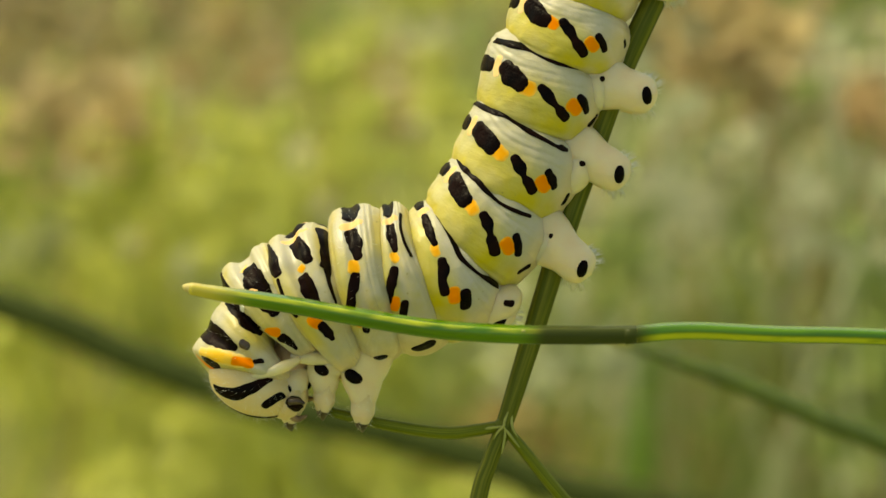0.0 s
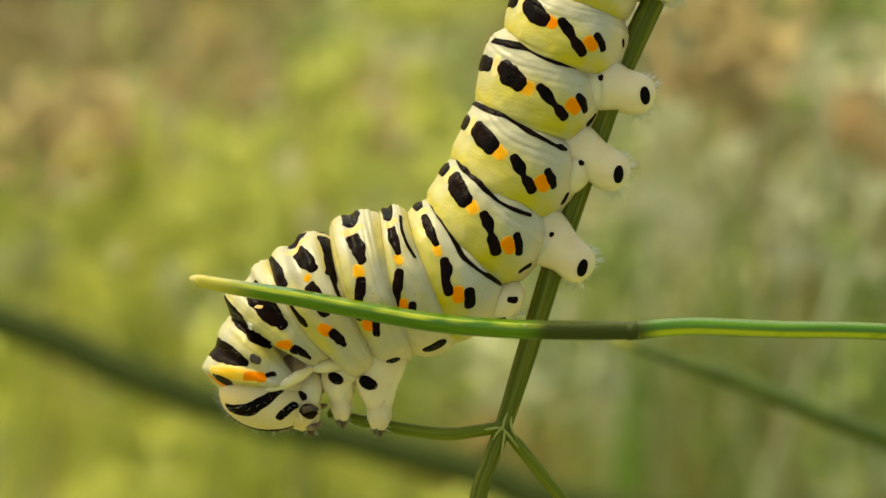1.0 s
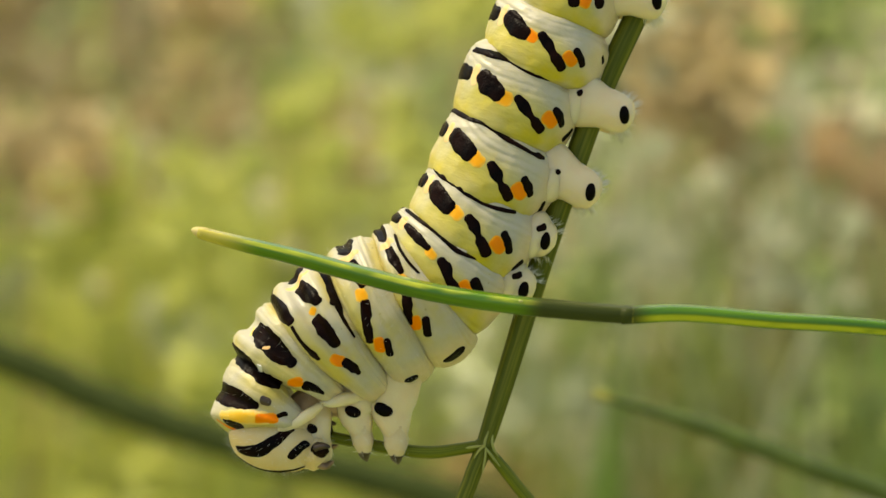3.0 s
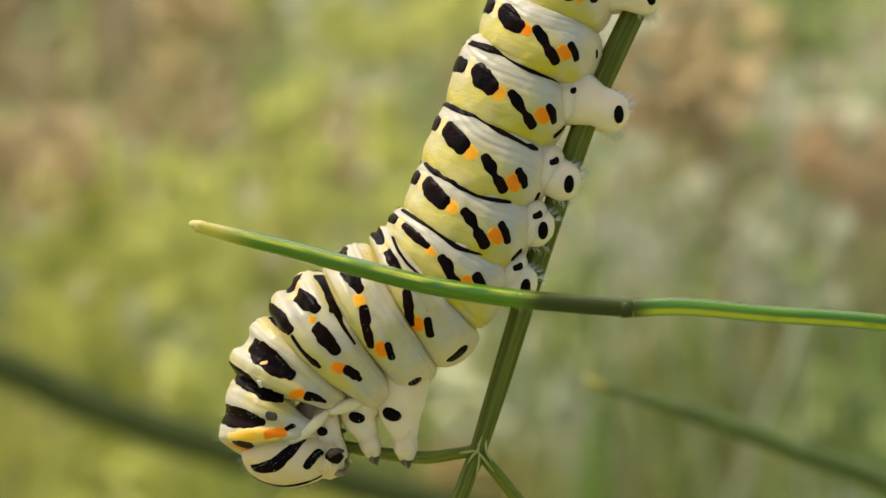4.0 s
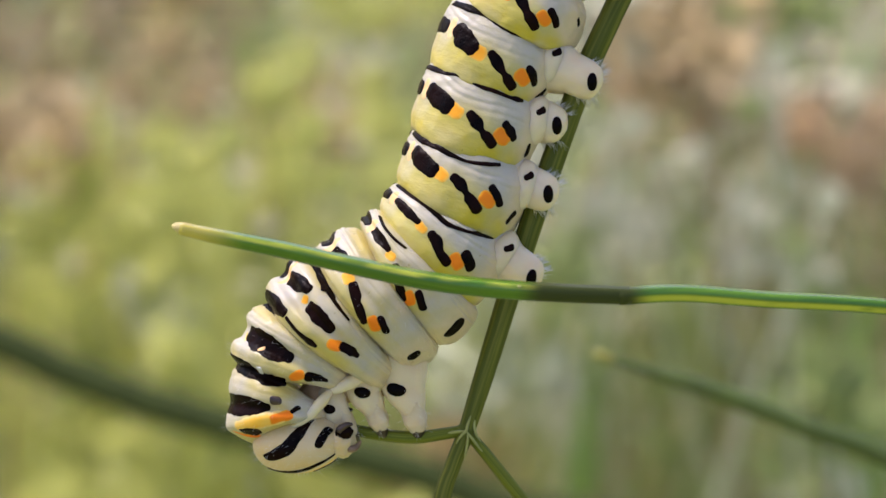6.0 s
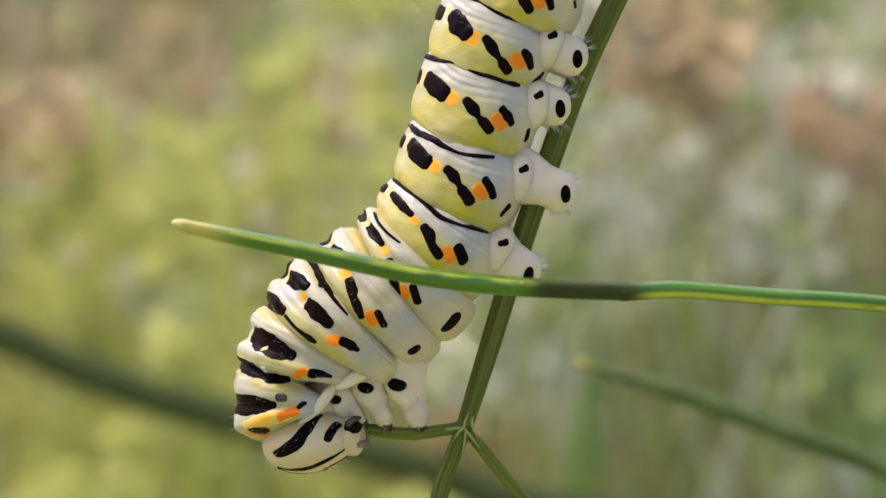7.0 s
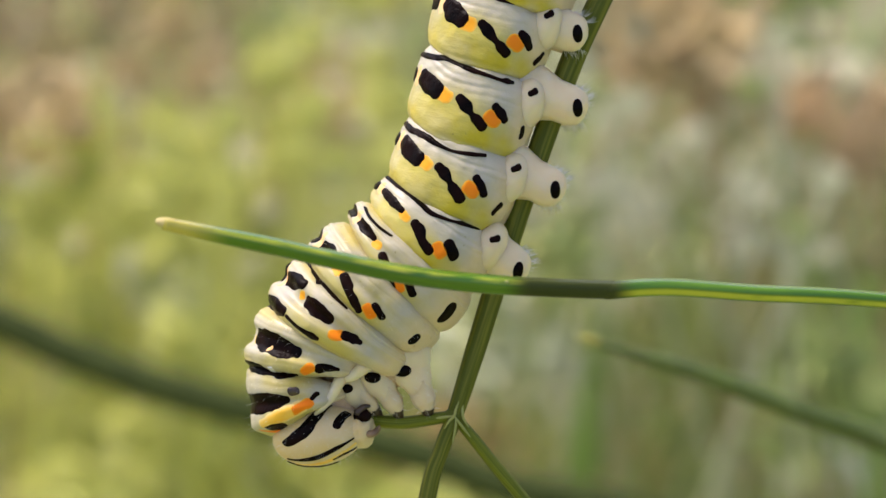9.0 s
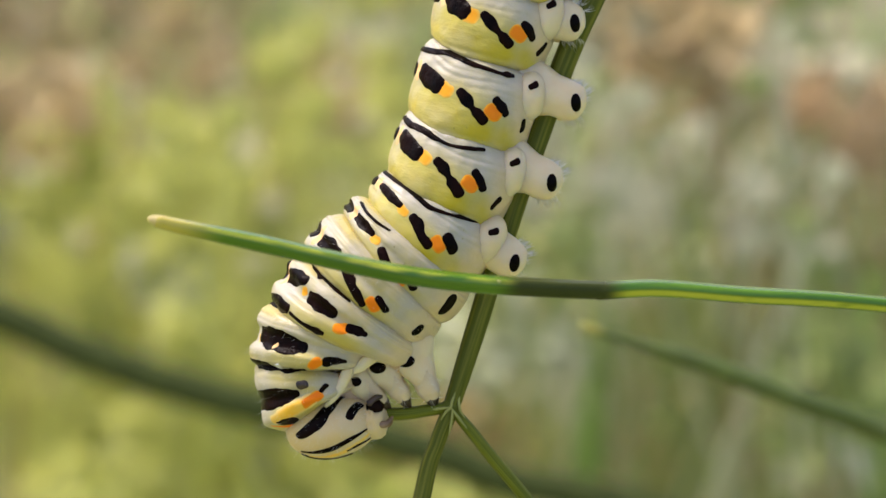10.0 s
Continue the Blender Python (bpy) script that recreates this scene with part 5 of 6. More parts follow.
    walk(made["H"], [
        (0, pose(-0.01441, -0.00775, 0.0005, 0, 0, -21.3) @ pose(0, 0, 0, 40.4)),
        (0.5, pose(-0.01428, -0.00830, 0.0005, 0, 0, -21.6) @ pose(0, 0, 0, 37.4)),
        (1, pose(-0.01365, -0.00859, 0.0005, 0, 0, -13.4) @ pose(0, 0, 0, 38.2)),
        (1.5, pose(-0.01274, -0.00927, 0.0005, 0, 0, -14.2) @ pose(0, 0, 0, 34.4)),
        (2, pose(-0.01244, -0.00937, 0.0005, 0, 0, -11.4) @ pose(0, 0, 0, 34.9)),
        (3.5, pose(-0.01127, -0.01045, 0.0005, 0, 0, -10.6) @ pose(0, 0, 0, 31.5)),
        (4, pose(-0.01062, -0.01066, 0.0005, 0, 0, -2.4) @ pose(0, 0, 0, 27.7)),
        (4.5, pose(-0.01030, -0.01064, 0.0005, 0, 0, -6.7) @ pose(0, 0, 0, 33.3)),
        (5, pose(-0.00985, -0.01120, 0.0005, 0, 0, -2.3) @ pose(0, 0, 0, 21.5)),
        (5.5, pose(-0.00953, -0.01099, 0.0005, 0, 0, 4.6) @ pose(0, 0, 0, 20.4)),
        (7, pose(-0.00851, -0.01124, 0.0005, 0, 0, 9.2) @ pose(0, 0, 0, 8.9)),
        (7.5, pose(-0.00811, -0.01130, 0.0005, 0, 0, 11.1) @ pose(0, 0, 0, 2.8)),
        (8, pose(-0.00803, -0.01149, 0.0005, 0, 0, 8.4) @ pose(0, 0, 0, 2.6)),
        (8.5, pose(-0.00784, -0.01130, 0.0005, 0, 0, 10.2) @ pose(0, 0, 0, -5.1)),
        (9, pose(-0.00730, -0.01153, 0.0005, 0, 0, 10.1) @ pose(0, 0, 0, -3.3)),
        (9.5, pose(-0.00675, -0.01121, 0.0005, 0, 0, 14.1) @ pose(0, 0, 0, -5.8)),
        (10, pose(-0.00626, -0.01159, 0.0005, 0, 0, 11.6) @ pose(0, 0, 0, -4.7)),
    ])
    walk(made["T1"], [
        (0, pose(-0.01465, -0.00586, 0, 0, 0, 57.2) @ pose(0, 0, 0, -3.6)),
        (0.5, pose(-0.01439, -0.00623, 0, 0, 0, 58.1) @ pose(0, 0, 0, -2.6)),
        (1, pose(-0.01397, -0.00665, 0, 0, 0, 62.0) @ pose(0, 0, 0, -1.9)),
        (1.5, pose(-0.01332, -0.00719, 0, 0, 0, 64.9) @ pose(0, 0, 0, -0.8)),
        (2, pose(-0.01295, -0.00751, 0, 0, 0, 66.2) @ pose(0, 0, 0, -0.2)),
        (3.5, pose(-0.01192, -0.00830, 0, 0, 0, 68.7) @ pose(0, 0, 0, 1.7)),
        (4, pose(-0.01151, -0.00861, 0, 0, 0, 76.1) @ pose(0, 0, 0, 1.6)),
        (4.5, pose(-0.01119, -0.00882, 0, 0, 0, 76.0) @ pose(0, 0, 0, 1.7)),
        (5, pose(-0.01081, -0.00902, 0, 0, 0, 77.9) @ pose(0, 0, 0, 1.8)),
        (5.5, pose(-0.01060, -0.00886, 0, 0, 0, 80.5) @ pose(0, 0, 0, 1.5)),
        (7, pose(-0.00991, -0.00888, 0, 0, 0, 86.5) @ pose(0, 0, 0, 0.1)),
        (7.5, pose(-0.00942, -0.00892, 0, 0, 0, 89.6) @ pose(0, 0, 0, 0.3)),
        (8, pose(-0.00927, -0.00897, 0, 0, 0, 88.8) @ pose(0, 0, 0, 0.1)),
        (8.5, pose(-0.00897, -0.00893, 0, 0, 0, 92.4) @ pose(0, 0, 0, -0.2)),
        (9, pose(-0.00847, -0.00914, 0, 0, 0, 94.5) @ pose(0, 0, 0, -0.5)),
        (9.5, pose(-0.00804, -0.00901, 0, 0, 0, 100.0) @ pose(0, 0, 0, -0.7)),
        (10, pose(-0.00767, -0.00926, 0, 0, 0, 98.3) @ pose(0, 0, 0, -0.7)),
    ])
    walk(made["T2"], [
        (0, pose(-0.01284, -0.00297, 0, 0, 0, 34.2) @ pose(0, 0, 0, 13.2)),
        (0.5, pose(-0.01255, -0.00331, 0, 0, 0, 37.3) @ pose(0, 0, 0, 12.4)),
        (1, pose(-0.01228, -0.00378, 0, 0, 0, 42.9) @ pose(0, 0, 0, 11.8)),
        (1.5, pose(-0.01176, -0.00433, 0, 0, 0, 46.0) @ pose(0, 0, 0, 11.5)),
        (2, pose(-0.01135, -0.00464, 0, 0, 0, 47.2) @ pose(0, 0, 0, 11.0)),
        (3.5, pose(-0.01023, -0.00531, 0, 0, 0, 52.3) @ pose(0, 0, 0, 8.3)),
        (4, pose(-0.01017, -0.00549, 0, 0, 0, 55.8) @ pose(0, 0, 0, 9.2)),
        (4.5, pose(-0.00985, -0.00564, 0, 0, 0, 57.1) @ pose(0, 0, 0, 9.6)),
        (5, pose(-0.00956, -0.00583, 0, 0, 0, 57.9) @ pose(0, 0, 0, 9.6)),
        (5.5, pose(-0.00948, -0.00572, 0, 0, 0, 60.3) @ pose(0, 0, 0, 7.7)),
        (7, pose(-0.00883, -0.00589, 0, 0, 0, 65.7) @ pose(0, 0, 0, 0.8)),
        (7.5, pose(-0.00849, -0.00600, 0, 0, 0, 67.2) @ pose(0, 0, 0, 0.1)),
        (8, pose(-0.00831, -0.00605, 0, 0, 0, 67.6) @ pose(0, 0, 0, -0.2)),
        (8.5, pose(-0.00813, -0.00610, 0, 0, 0, 69.2) @ pose(0, 0, 0, -0.6)),
        (9, pose(-0.00781, -0.00636, 0, 0, 0, 71.7) @ pose(0, 0, 0, -0.6)),
        (9.5, pose(-0.00758, -0.00632, 0, 0, 0, 74.8) @ pose(0, 0, 0, -0.1)),
        (10, pose(-0.00729, -0.00653, 0, 0, 0, 75.9) @ pose(0, 0, 0, 0.7)),
    ])
    walk(made["T3"], [
        (0, pose(-0.01006, -0.00257, 0, 0, 0, 26.0) @ pose(0, 0, 0, 11.0)),
        (0.5, pose(-0.00980, -0.00278, 0, 0, 0, 28.5) @ pose(0, 0, 0, 11.3)),
        (1, pose(-0.00953, -0.00297, 0, 0, 0, 31.0) @ pose(0, 0, 0, 11.4)),
        (1.5, pose(-0.00919, -0.00334, 0, 0, 0, 36.9) @ pose(0, 0, 0, 11.4)),
        (2, pose(-0.00880, -0.00355, 0, 0, 0, 38.9) @ pose(0, 0, 0, 11.7)),
        (3.5, pose(-0.00761, -0.00366, 0, 0, 0, 38.8) @ pose(0, 0, 0, 13.3)),
        (4, pose(-0.00753, -0.00373, 0, 0, 0, 40.5) @ pose(0, 0, 0, 13.5)),
        (4.5, pose(-0.00726, -0.00379, 0, 0, 0, 42.3) @ pose(0, 0, 0, 13.7)),
        (5, pose(-0.00691, -0.00394, 0, 0, 0, 43.5) @ pose(0, 0, 0, 13.0)),
        (5.5, pose(-0.00693, -0.00383, 0, 0, 0, 44.2) @ pose(0, 0, 0, 11.0)),
        (7, pose(-0.00655, -0.00402, 0, 0, 0, 48.0) @ pose(0, 0, 0, 3.3)),
        (7.5, pose(-0.00623, -0.00412, 0, 0, 0, 49.6) @ pose(0, 0, 0, 2.1)),
        (8, pose(-0.00609, -0.00419, 0, 0, 0, 50.5) @ pose(0, 0, 0, 1.3)),
        (8.5, pose(-0.00595, -0.00426, 0, 0, 0, 51.4) @ pose(0, 0, 0, 0.5)),
        (9, pose(-0.00571, -0.00451, 0, 0, 0, 53.5) @ pose(0, 0, 0, 0.2)),
        (9.5, pose(-0.00556, -0.00443, 0, 0, 0, 55.6) @ pose(0, 0, 0, 0.1)),
        (10, pose(-0.00521, -0.00465, 0, 0, 0, 57.2) @ pose(0, 0, 0, -0.3)),
    ])
    walk(made["A1"], [
        (0, pose(-0.00709, -0.00155, 0, 0, 0, 14.7) @ pose(0, 0, 0, 14.5)),
        (0.5, pose(-0.00688, -0.00169, 0, 0, 0, 16.6) @ pose(0, 0, 0, 14.4)),
        (1, pose(-0.00666, -0.00179, 0, 0, 0, 19.7) @ pose(0, 0, 0, 13.5)),
        (1.5, pose(-0.00629, -0.00191, 0, 0, 0, 24.1) @ pose(0, 0, 0, 13.6)),
        (2, pose(-0.00590, -0.00196, 0, 0, 0, 26.0) @ pose(0, 0, 0, 14.2)),
        (3.5, pose(-0.00484, -0.00218, 0, 0, 0, 32.0) @ pose(0, 0, 0, 9.3)),
        (4, pose(-0.00474, -0.00214, 0, 0, 0, 33.7) @ pose(0, 0, 0, 9.6)),
        (4.5, pose(-0.00450, -0.00215, 0, 0, 0, 35.1) @ pose(0, 0, 0, 9.4)),
        (5, pose(-0.00423, -0.00220, 0, 0, 0, 36.5) @ pose(0, 0, 0, 9.3)),
        (5.5, pose(-0.00430, -0.00216, 0, 0, 0, 38.3) @ pose(0, 0, 0, 6.5)),
        (7, pose(-0.00410, -0.00233, 0, 0, 0, 42.0) @ pose(0, 0, 0, -2.0)),
        (7.5, pose(-0.00391, -0.00233, 0, 0, 0, 43.3) @ pose(0, 0, 0, -2.2)),
        (8, pose(-0.00387, -0.00236, 0, 0, 0, 43.8) @ pose(0, 0, 0, -1.8)),
        (8.5, pose(-0.00384, -0.00238, 0, 0, 0, 45.6) @ pose(0, 0, 0, -2.3)),
        (9, pose(-0.00378, -0.00252, 0, 0, 0, 46.8) @ pose(0, 0, 0, -1.3)),
        (9.5, pose(-0.00370, -0.00239, 0, 0, 0, 48.4) @ pose(0, 0, 0, -1.0)),
        (10, pose(-0.00356, -0.00249, 0, 0, 0, 48.7) @ pose(0, 0, 0, 1.5)),
    ])
    walk(made["A2"], [
        (0, pose(-0.00449, -0.00111, 0, 0, 0, 18.8) @ pose(0, 0, 0, 7.2)),
        (0.5, pose(-0.00435, -0.00113, 0, 0, 0, 20.3) @ pose(0, 0, 0, 8.0)),
        (1, pose(-0.00415, -0.00113, 0, 0, 0, 23.5) @ pose(0, 0, 0, 7.5)),
        (1.5, pose(-0.00389, -0.00101, 0, 0, 0, 28.9) @ pose(0, 0, 0, 8.8)),
        (2, pose(-0.00353, -0.00097, 0, 0, 0, 31.3) @ pose(0, 0, 0, 9.1)),
        (3.5, pose(-0.00237, -0.00066, 0, 0, 0, 36.7) @ pose(0, 0, 0, 9.8)),
        (4, pose(-0.00228, -0.00052, 0, 0, 0, 37.8) @ pose(0, 0, 0, 10.0)),
        (4.5, pose(-0.00212, -0.00046, 0, 0, 0, 39.8) @ pose(0, 0, 0, 10.1)),
        (5, pose(-0.00181, -0.00051, 0, 0, 0, 40.5) @ pose(0, 0, 0, 9.2)),
        (5.5, pose(-0.00188, -0.00049, 0, 0, 0, 41.9) @ pose(0, 0, 0, 6.2)),
        (7, pose(-0.00192, -0.00053, 0, 0, 0, 44.0) @ pose(0, 0, 0, -1.0)),
        (7.5, pose(-0.00177, -0.00058, 0, 0, 0, 45.0) @ pose(0, 0, 0, -1.3)),
        (8, pose(-0.00176, -0.00061, 0, 0, 0, 45.0) @ pose(0, 0, 0, -1.3)),
        (8.5, pose(-0.00178, -0.00058, 0, 0, 0, 45.8) @ pose(0, 0, 0, -1.3)),
        (9, pose(-0.00176, -0.00072, 0, 0, 0, 46.8) @ pose(0, 0, 0, -0.2)),
        (9.5, pose(-0.00177, -0.00062, 0, 0, 0, 48.3) @ pose(0, 0, 0, 0.3)),
        (10, pose(-0.00168, -0.00080, 0, 0, 0, 49.1) @ pose(0, 0, 0, 1.6)),
    ])
    walk(made["A3"], [
        (0, pose(-0.00183, -0.00021, 0, 0, 0, 36.5) @ pose(0, 0, 0, 6.2)),
        (0.5, pose(-0.00177, -0.00021, 0, 0, 0, 37.8) @ pose(0, 0, 0, 6.9)),
        (1, pose(-0.00172, -0.00007, 0, 0, 0, 39.1) @ pose(0, 0, 0, 7.5)),
        (1.5, pose(-0.00167, 0.00016, 0, 0, 0, 43.5) @ pose(0, 0, 0, 8.1)),
        (2, pose(-0.00142, 0.00041, 0, 0, 0, 47.3) @ pose(0, 0, 0, 8.7)),
        (3.5, pose(-0.00079, 0.00173, 0, 0, 0, 61.8) @ pose(0, 0, 0, 10.0)),
        (4, pose(-0.00063, 0.00187, 0, 0, 0, 62.5) @ pose(0, 0, 0, 10.1)),
        (4.5, pose(-0.00044, 0.00187, 0, 0, 0, 63.3) @ pose(0, 0, 0, 10.0)),
        (5, pose(-0.00003, 0.00182, 0, 0, 0, 63.1) @ pose(0, 0, 0, 9.5)),
        (5.5, pose(-0.00019, 0.00189, 0, 0, 0, 61.0) @ pose(0, 0, 0, 8.5)),
        (7, pose(-0.00037, 0.00205, 0, 0, 0, 58.7) @ pose(0, 0, 0, 3.0)),
        (7.5, pose(-0.00022, 0.00191, 0, 0, 0, 59.4) @ pose(0, 0, 0, 1.7)),
        (8, pose(-0.00018, 0.00178, 0, 0, 0, 58.9) @ pose(0, 0, 0, 0.7)),
        (8.5, pose(-0.00020, 0.00178, 0, 0, 0, 58.5) @ pose(0, 0, 0, 0.0)),
        (9, pose(-0.00016, 0.00152, 0, 0, 0, 58.8) @ pose(0, 0, 0, -0.2)),
        (9.5, pose(-0.00025, 0.00162, 0, 0, 0, 58.5) @ pose(0, 0, 0, -0.1)),
        (10, pose(-0.00004, 0.00136, 0, 0, 0, 59.9) @ pose(0, 0, 0, 0.0)),
    ])
    walk(made["A4"], [
        (0, pose(0.00036, 0.00286, 0, 0, 0, 53.6) @ pose(0, 0, 0, 10.5)),
        (0.5, pose(0.00041, 0.00279, 0, 0, 0, 53.5) @ pose(0, 0, 0, 10.5)),
        (1, pose(0.00040, 0.00292, 0, 0, 0, 54.5) @ pose(0, 0, 0, 10.5)),
        (1.5, pose(0.00032, 0.00295, 0, 0, 0, 55.0) @ pose(0, 0, 0, 10.5)),
        (2, pose(0.00044, 0.00309, 0, 0, 0, 56.0) @ pose(0, 0, 0, 10.5)),
        (3.5, pose(0.00065, 0.00428, 0, 0, 0, 66.1) @ pose(0, 0, 0, 10.0)),
        (4, pose(0.00070, 0.00460, 0, 0, 0, 67.6) @ pose(0, 0, 0, 10.1)),
        (4.5, pose(0.00081, 0.00476, 0, 0, 0, 68.9) @ pose(0, 0, 0, 10.0)),
        (5, pose(0.00117, 0.00501, 0, 0, 0, 72.0) @ pose(0, 0, 0, 9.5)),
        (5.5, pose(0.00100, 0.00524, 0, 0, 0, 71.9) @ pose(0, 0, 0, 8.5)),
        (7, pose(0.00093, 0.00564, 0, 0, 0, 71.3) @ pose(0, 0, 0, 3.0)),
        (7.5, pose(0.00109, 0.00553, 0, 0, 0, 70.5) @ pose(0, 0, 0, 1.7)),
        (8, pose(0.00115, 0.00536, 0, 0, 0, 70.0) @ pose(0, 0, 0, 0.7)),
        (8.5, pose(0.00115, 0.00535, 0, 0, 0, 69.6) @ pose(0, 0, 0, 0.0)),
        (9, pose(0.00120, 0.00504, 0, 0, 0, 70.0) @ pose(0, 0, 0, -0.2)),
        (9.5, pose(0.00113, 0.00511, 0, 0, 0, 68.8) @ pose(0, 0, 0, -0.1)),
        (10, pose(0.00135, 0.00485, 0, 0, 0, 70.1) @ pose(0, 0, 0, 0.0)),
    ])
    walk(made["A5"], [
        (0, pose(0.00208, 0.00651, 0, 0, 0, 65.1) @ pose(0, 0, 0, 10.5)),
        (0.5, pose(0.00212, 0.00648, 0, 0, 0, 64.9) @ pose(0, 0, 0, 10.5)),
        (1, pose(0.00206, 0.00657, 0, 0, 0, 65.5) @ pose(0, 0, 0, 10.5)),
        (1.5, pose(0.00193, 0.00655, 0, 0, 0, 64.6) @ pose(0, 0, 0, 10.5)),
        (2, pose(0.00199, 0.00662, 0, 0, 0, 63.9) @ pose(0, 0, 0, 10.5)),
        (3.5, pose(0.00179, 0.00762, 0, 0, 0, 64.7) @ pose(0, 0, 0, 10.0)),
        (4, pose(0.00183, 0.00798, 0, 0, 0, 65.9) @ pose(0, 0, 0, 10.1)),
        (4.5, pose(0.00190, 0.00816, 0, 0, 0, 66.6) @ pose(0, 0, 0, 10.0)),
        (5, pose(0.00208, 0.00852, 0, 0, 0, 69.7) @ pose(0, 0, 0, 9.5)),
        (5.5, pose(0.00179, 0.00892, 0, 0, 0, 70.8) @ pose(0, 0, 0, 8.5)),
        (7, pose(0.00194, 0.00994, 0, 0, 0, 74.2) @ pose(0, 0, 0, 3.0)),
        (7.5, pose(0.00212, 0.00982, 0, 0, 0, 73.6) @ pose(0, 0, 0, 1.7)),
        (8, pose(0.00224, 0.00970, 0, 0, 0, 73.6) @ pose(0, 0, 0, 0.7)),
        (8.5, pose(0.00227, 0.00969, 0, 0, 0, 73.7) @ pose(0, 0, 0, 0.0)),
        (9, pose(0.00232, 0.00938, 0, 0, 0, 74.0) @ pose(0, 0, 0, -0.2)),
        (9.5, pose(0.00230, 0.00950, 0, 0, 0, 74.3) @ pose(0, 0, 0, -0.1)),
        (10, pose(0.00257, 0.00922, 0, 0, 0, 74.7) @ pose(0, 0, 0, 0.0)),
    ])
    walk(made["A6"], [
        (0, pose(0.00337, 0.01092, 0, 0, 0, 76.2) @ pose(0, 0, 0, 10.5)),
        (0.5, pose(0.00339, 0.01090, 0, 0, 0, 76.5) @ pose(0, 0, 0, 10.5)),
        (1, pose(0.00331, 0.01099, 0, 0, 0, 76.7) @ pose(0, 0, 0, 10.5)),
        (1.5, pose(0.00323, 0.01088, 0, 0, 0, 76.0) @ pose(0, 0, 0, 10.5)),
        (2, pose(0.00327, 0.01098, 0, 0, 0, 75.6) @ pose(0, 0, 0, 10.5)),
        (3.5, pose(0.00313, 0.01170, 0, 0, 0, 71.6) @ pose(0, 0, 0, 10.0)),
        (4, pose(0.00317, 0.01201, 0, 0, 0, 70.6) @ pose(0, 0, 0, 10.1)),
        (4.5, pose(0.00320, 0.01211, 0, 0, 0, 69.8) @ pose(0, 0, 0, 10.0)),
        (5, pose(0.00327, 0.01239, 0, 0, 0, 69.0) @ pose(0, 0, 0, 9.5)),
        (5.5, pose(0.00287, 0.01271, 0, 0, 0, 68.7) @ pose(0, 0, 0, 8.5)),
        (7, pose(0.00289, 0.01377, 0, 0, 0, 70.8) @ pose(0, 0, 0, 3.0)),
        (7.5, pose(0.00304, 0.01380, 0, 0, 0, 72.4) @ pose(0, 0, 0, 1.7)),
        (8, pose(0.00323, 0.01382, 0, 0, 0, 73.3) @ pose(0, 0, 0, 0.7)),
        (8.5, pose(0.00329, 0.01408, 0, 0, 0, 74.8) @ pose(0, 0, 0, 0.0)),
        (9, pose(0.00340, 0.01401, 0, 0, 0, 75.4) @ pose(0, 0, 0, -0.2)),
        (9.5, pose(0.00346, 0.01419, 0, 0, 0, 74.8) @ pose(0, 0, 0, -0.1)),
        (10, pose(0.00376, 0.01401, 0, 0, 0, 76.5) @ pose(0, 0, 0, 0.0)),
    ])
    walk(made["A7"], [
        (0, pose(0.00521, 0.01462, 0, 0, 0, 71.1) @ pose(0, 0, 0, 0.5)),
        (0.5, pose(0.00522, 0.01461, 0, 0, 0, 70.4) @ pose(0, 0, 0, 0.5)),
        (1, pose(0.00516, 0.01470, 0, 0, 0, 71.1) @ pose(0, 0, 0, 0.5)),
        (1.5, pose(0.00510, 0.01455, 0, 0, 0, 70.1) @ pose(0, 0, 0, 0.5)),
        (2, pose(0.00518, 0.01468, 0, 0, 0, 70.2) @ pose(0, 0, 0, 0.5)),
        (3.5, pose(0.00512, 0.01525, 0, 0, 0, 68.4) @ pose(0, 0, 0, 0.0)),
        (4, pose(0.00517, 0.01563, 0, 0, 0, 68.4) @ pose(0, 0, 0, 0.1)),
        (4.5, pose(0.00523, 0.01562, 0, 0, 0, 67.3) @ pose(0, 0, 0, 0.0)),
        (5, pose(0.00536, 0.01571, 0, 0, 0, 65.8) @ pose(0, 0, 0, -0.5)),
        (5.5, pose(0.00497, 0.01602, 0, 0, 0, 65.5) @ pose(0, 0, 0, -1.5)),
        (7, pose(0.00487, 0.01716, 0, 0, 0, 67.6) @ pose(0, 0, 0, -7.0)),
        (7.5, pose(0.00493, 0.01724, 0, 0, 0, 69.2) @ pose(0, 0, 0, -8.3)),
        (8, pose(0.00507, 0.01729, 0, 0, 0, 70.1) @ pose(0, 0, 0, -9.3)),
        (8.5, pose(0.00503, 0.01759, 0, 0, 0, 71.6) @ pose(0, 0, 0, -10.0)),
        (9, pose(0.00511, 0.01754, 0, 0, 0, 72.2) @ pose(0, 0, 0, -10.2)),
        (9.5, pose(0.00520, 0.01770, 0, 0, 0, 71.6) @ pose(0, 0, 0, -10.1)),
        (10, pose(0.00540, 0.01758, 0, 0, 0, 73.3) @ pose(0, 0, 0, -10.0)),
    ])
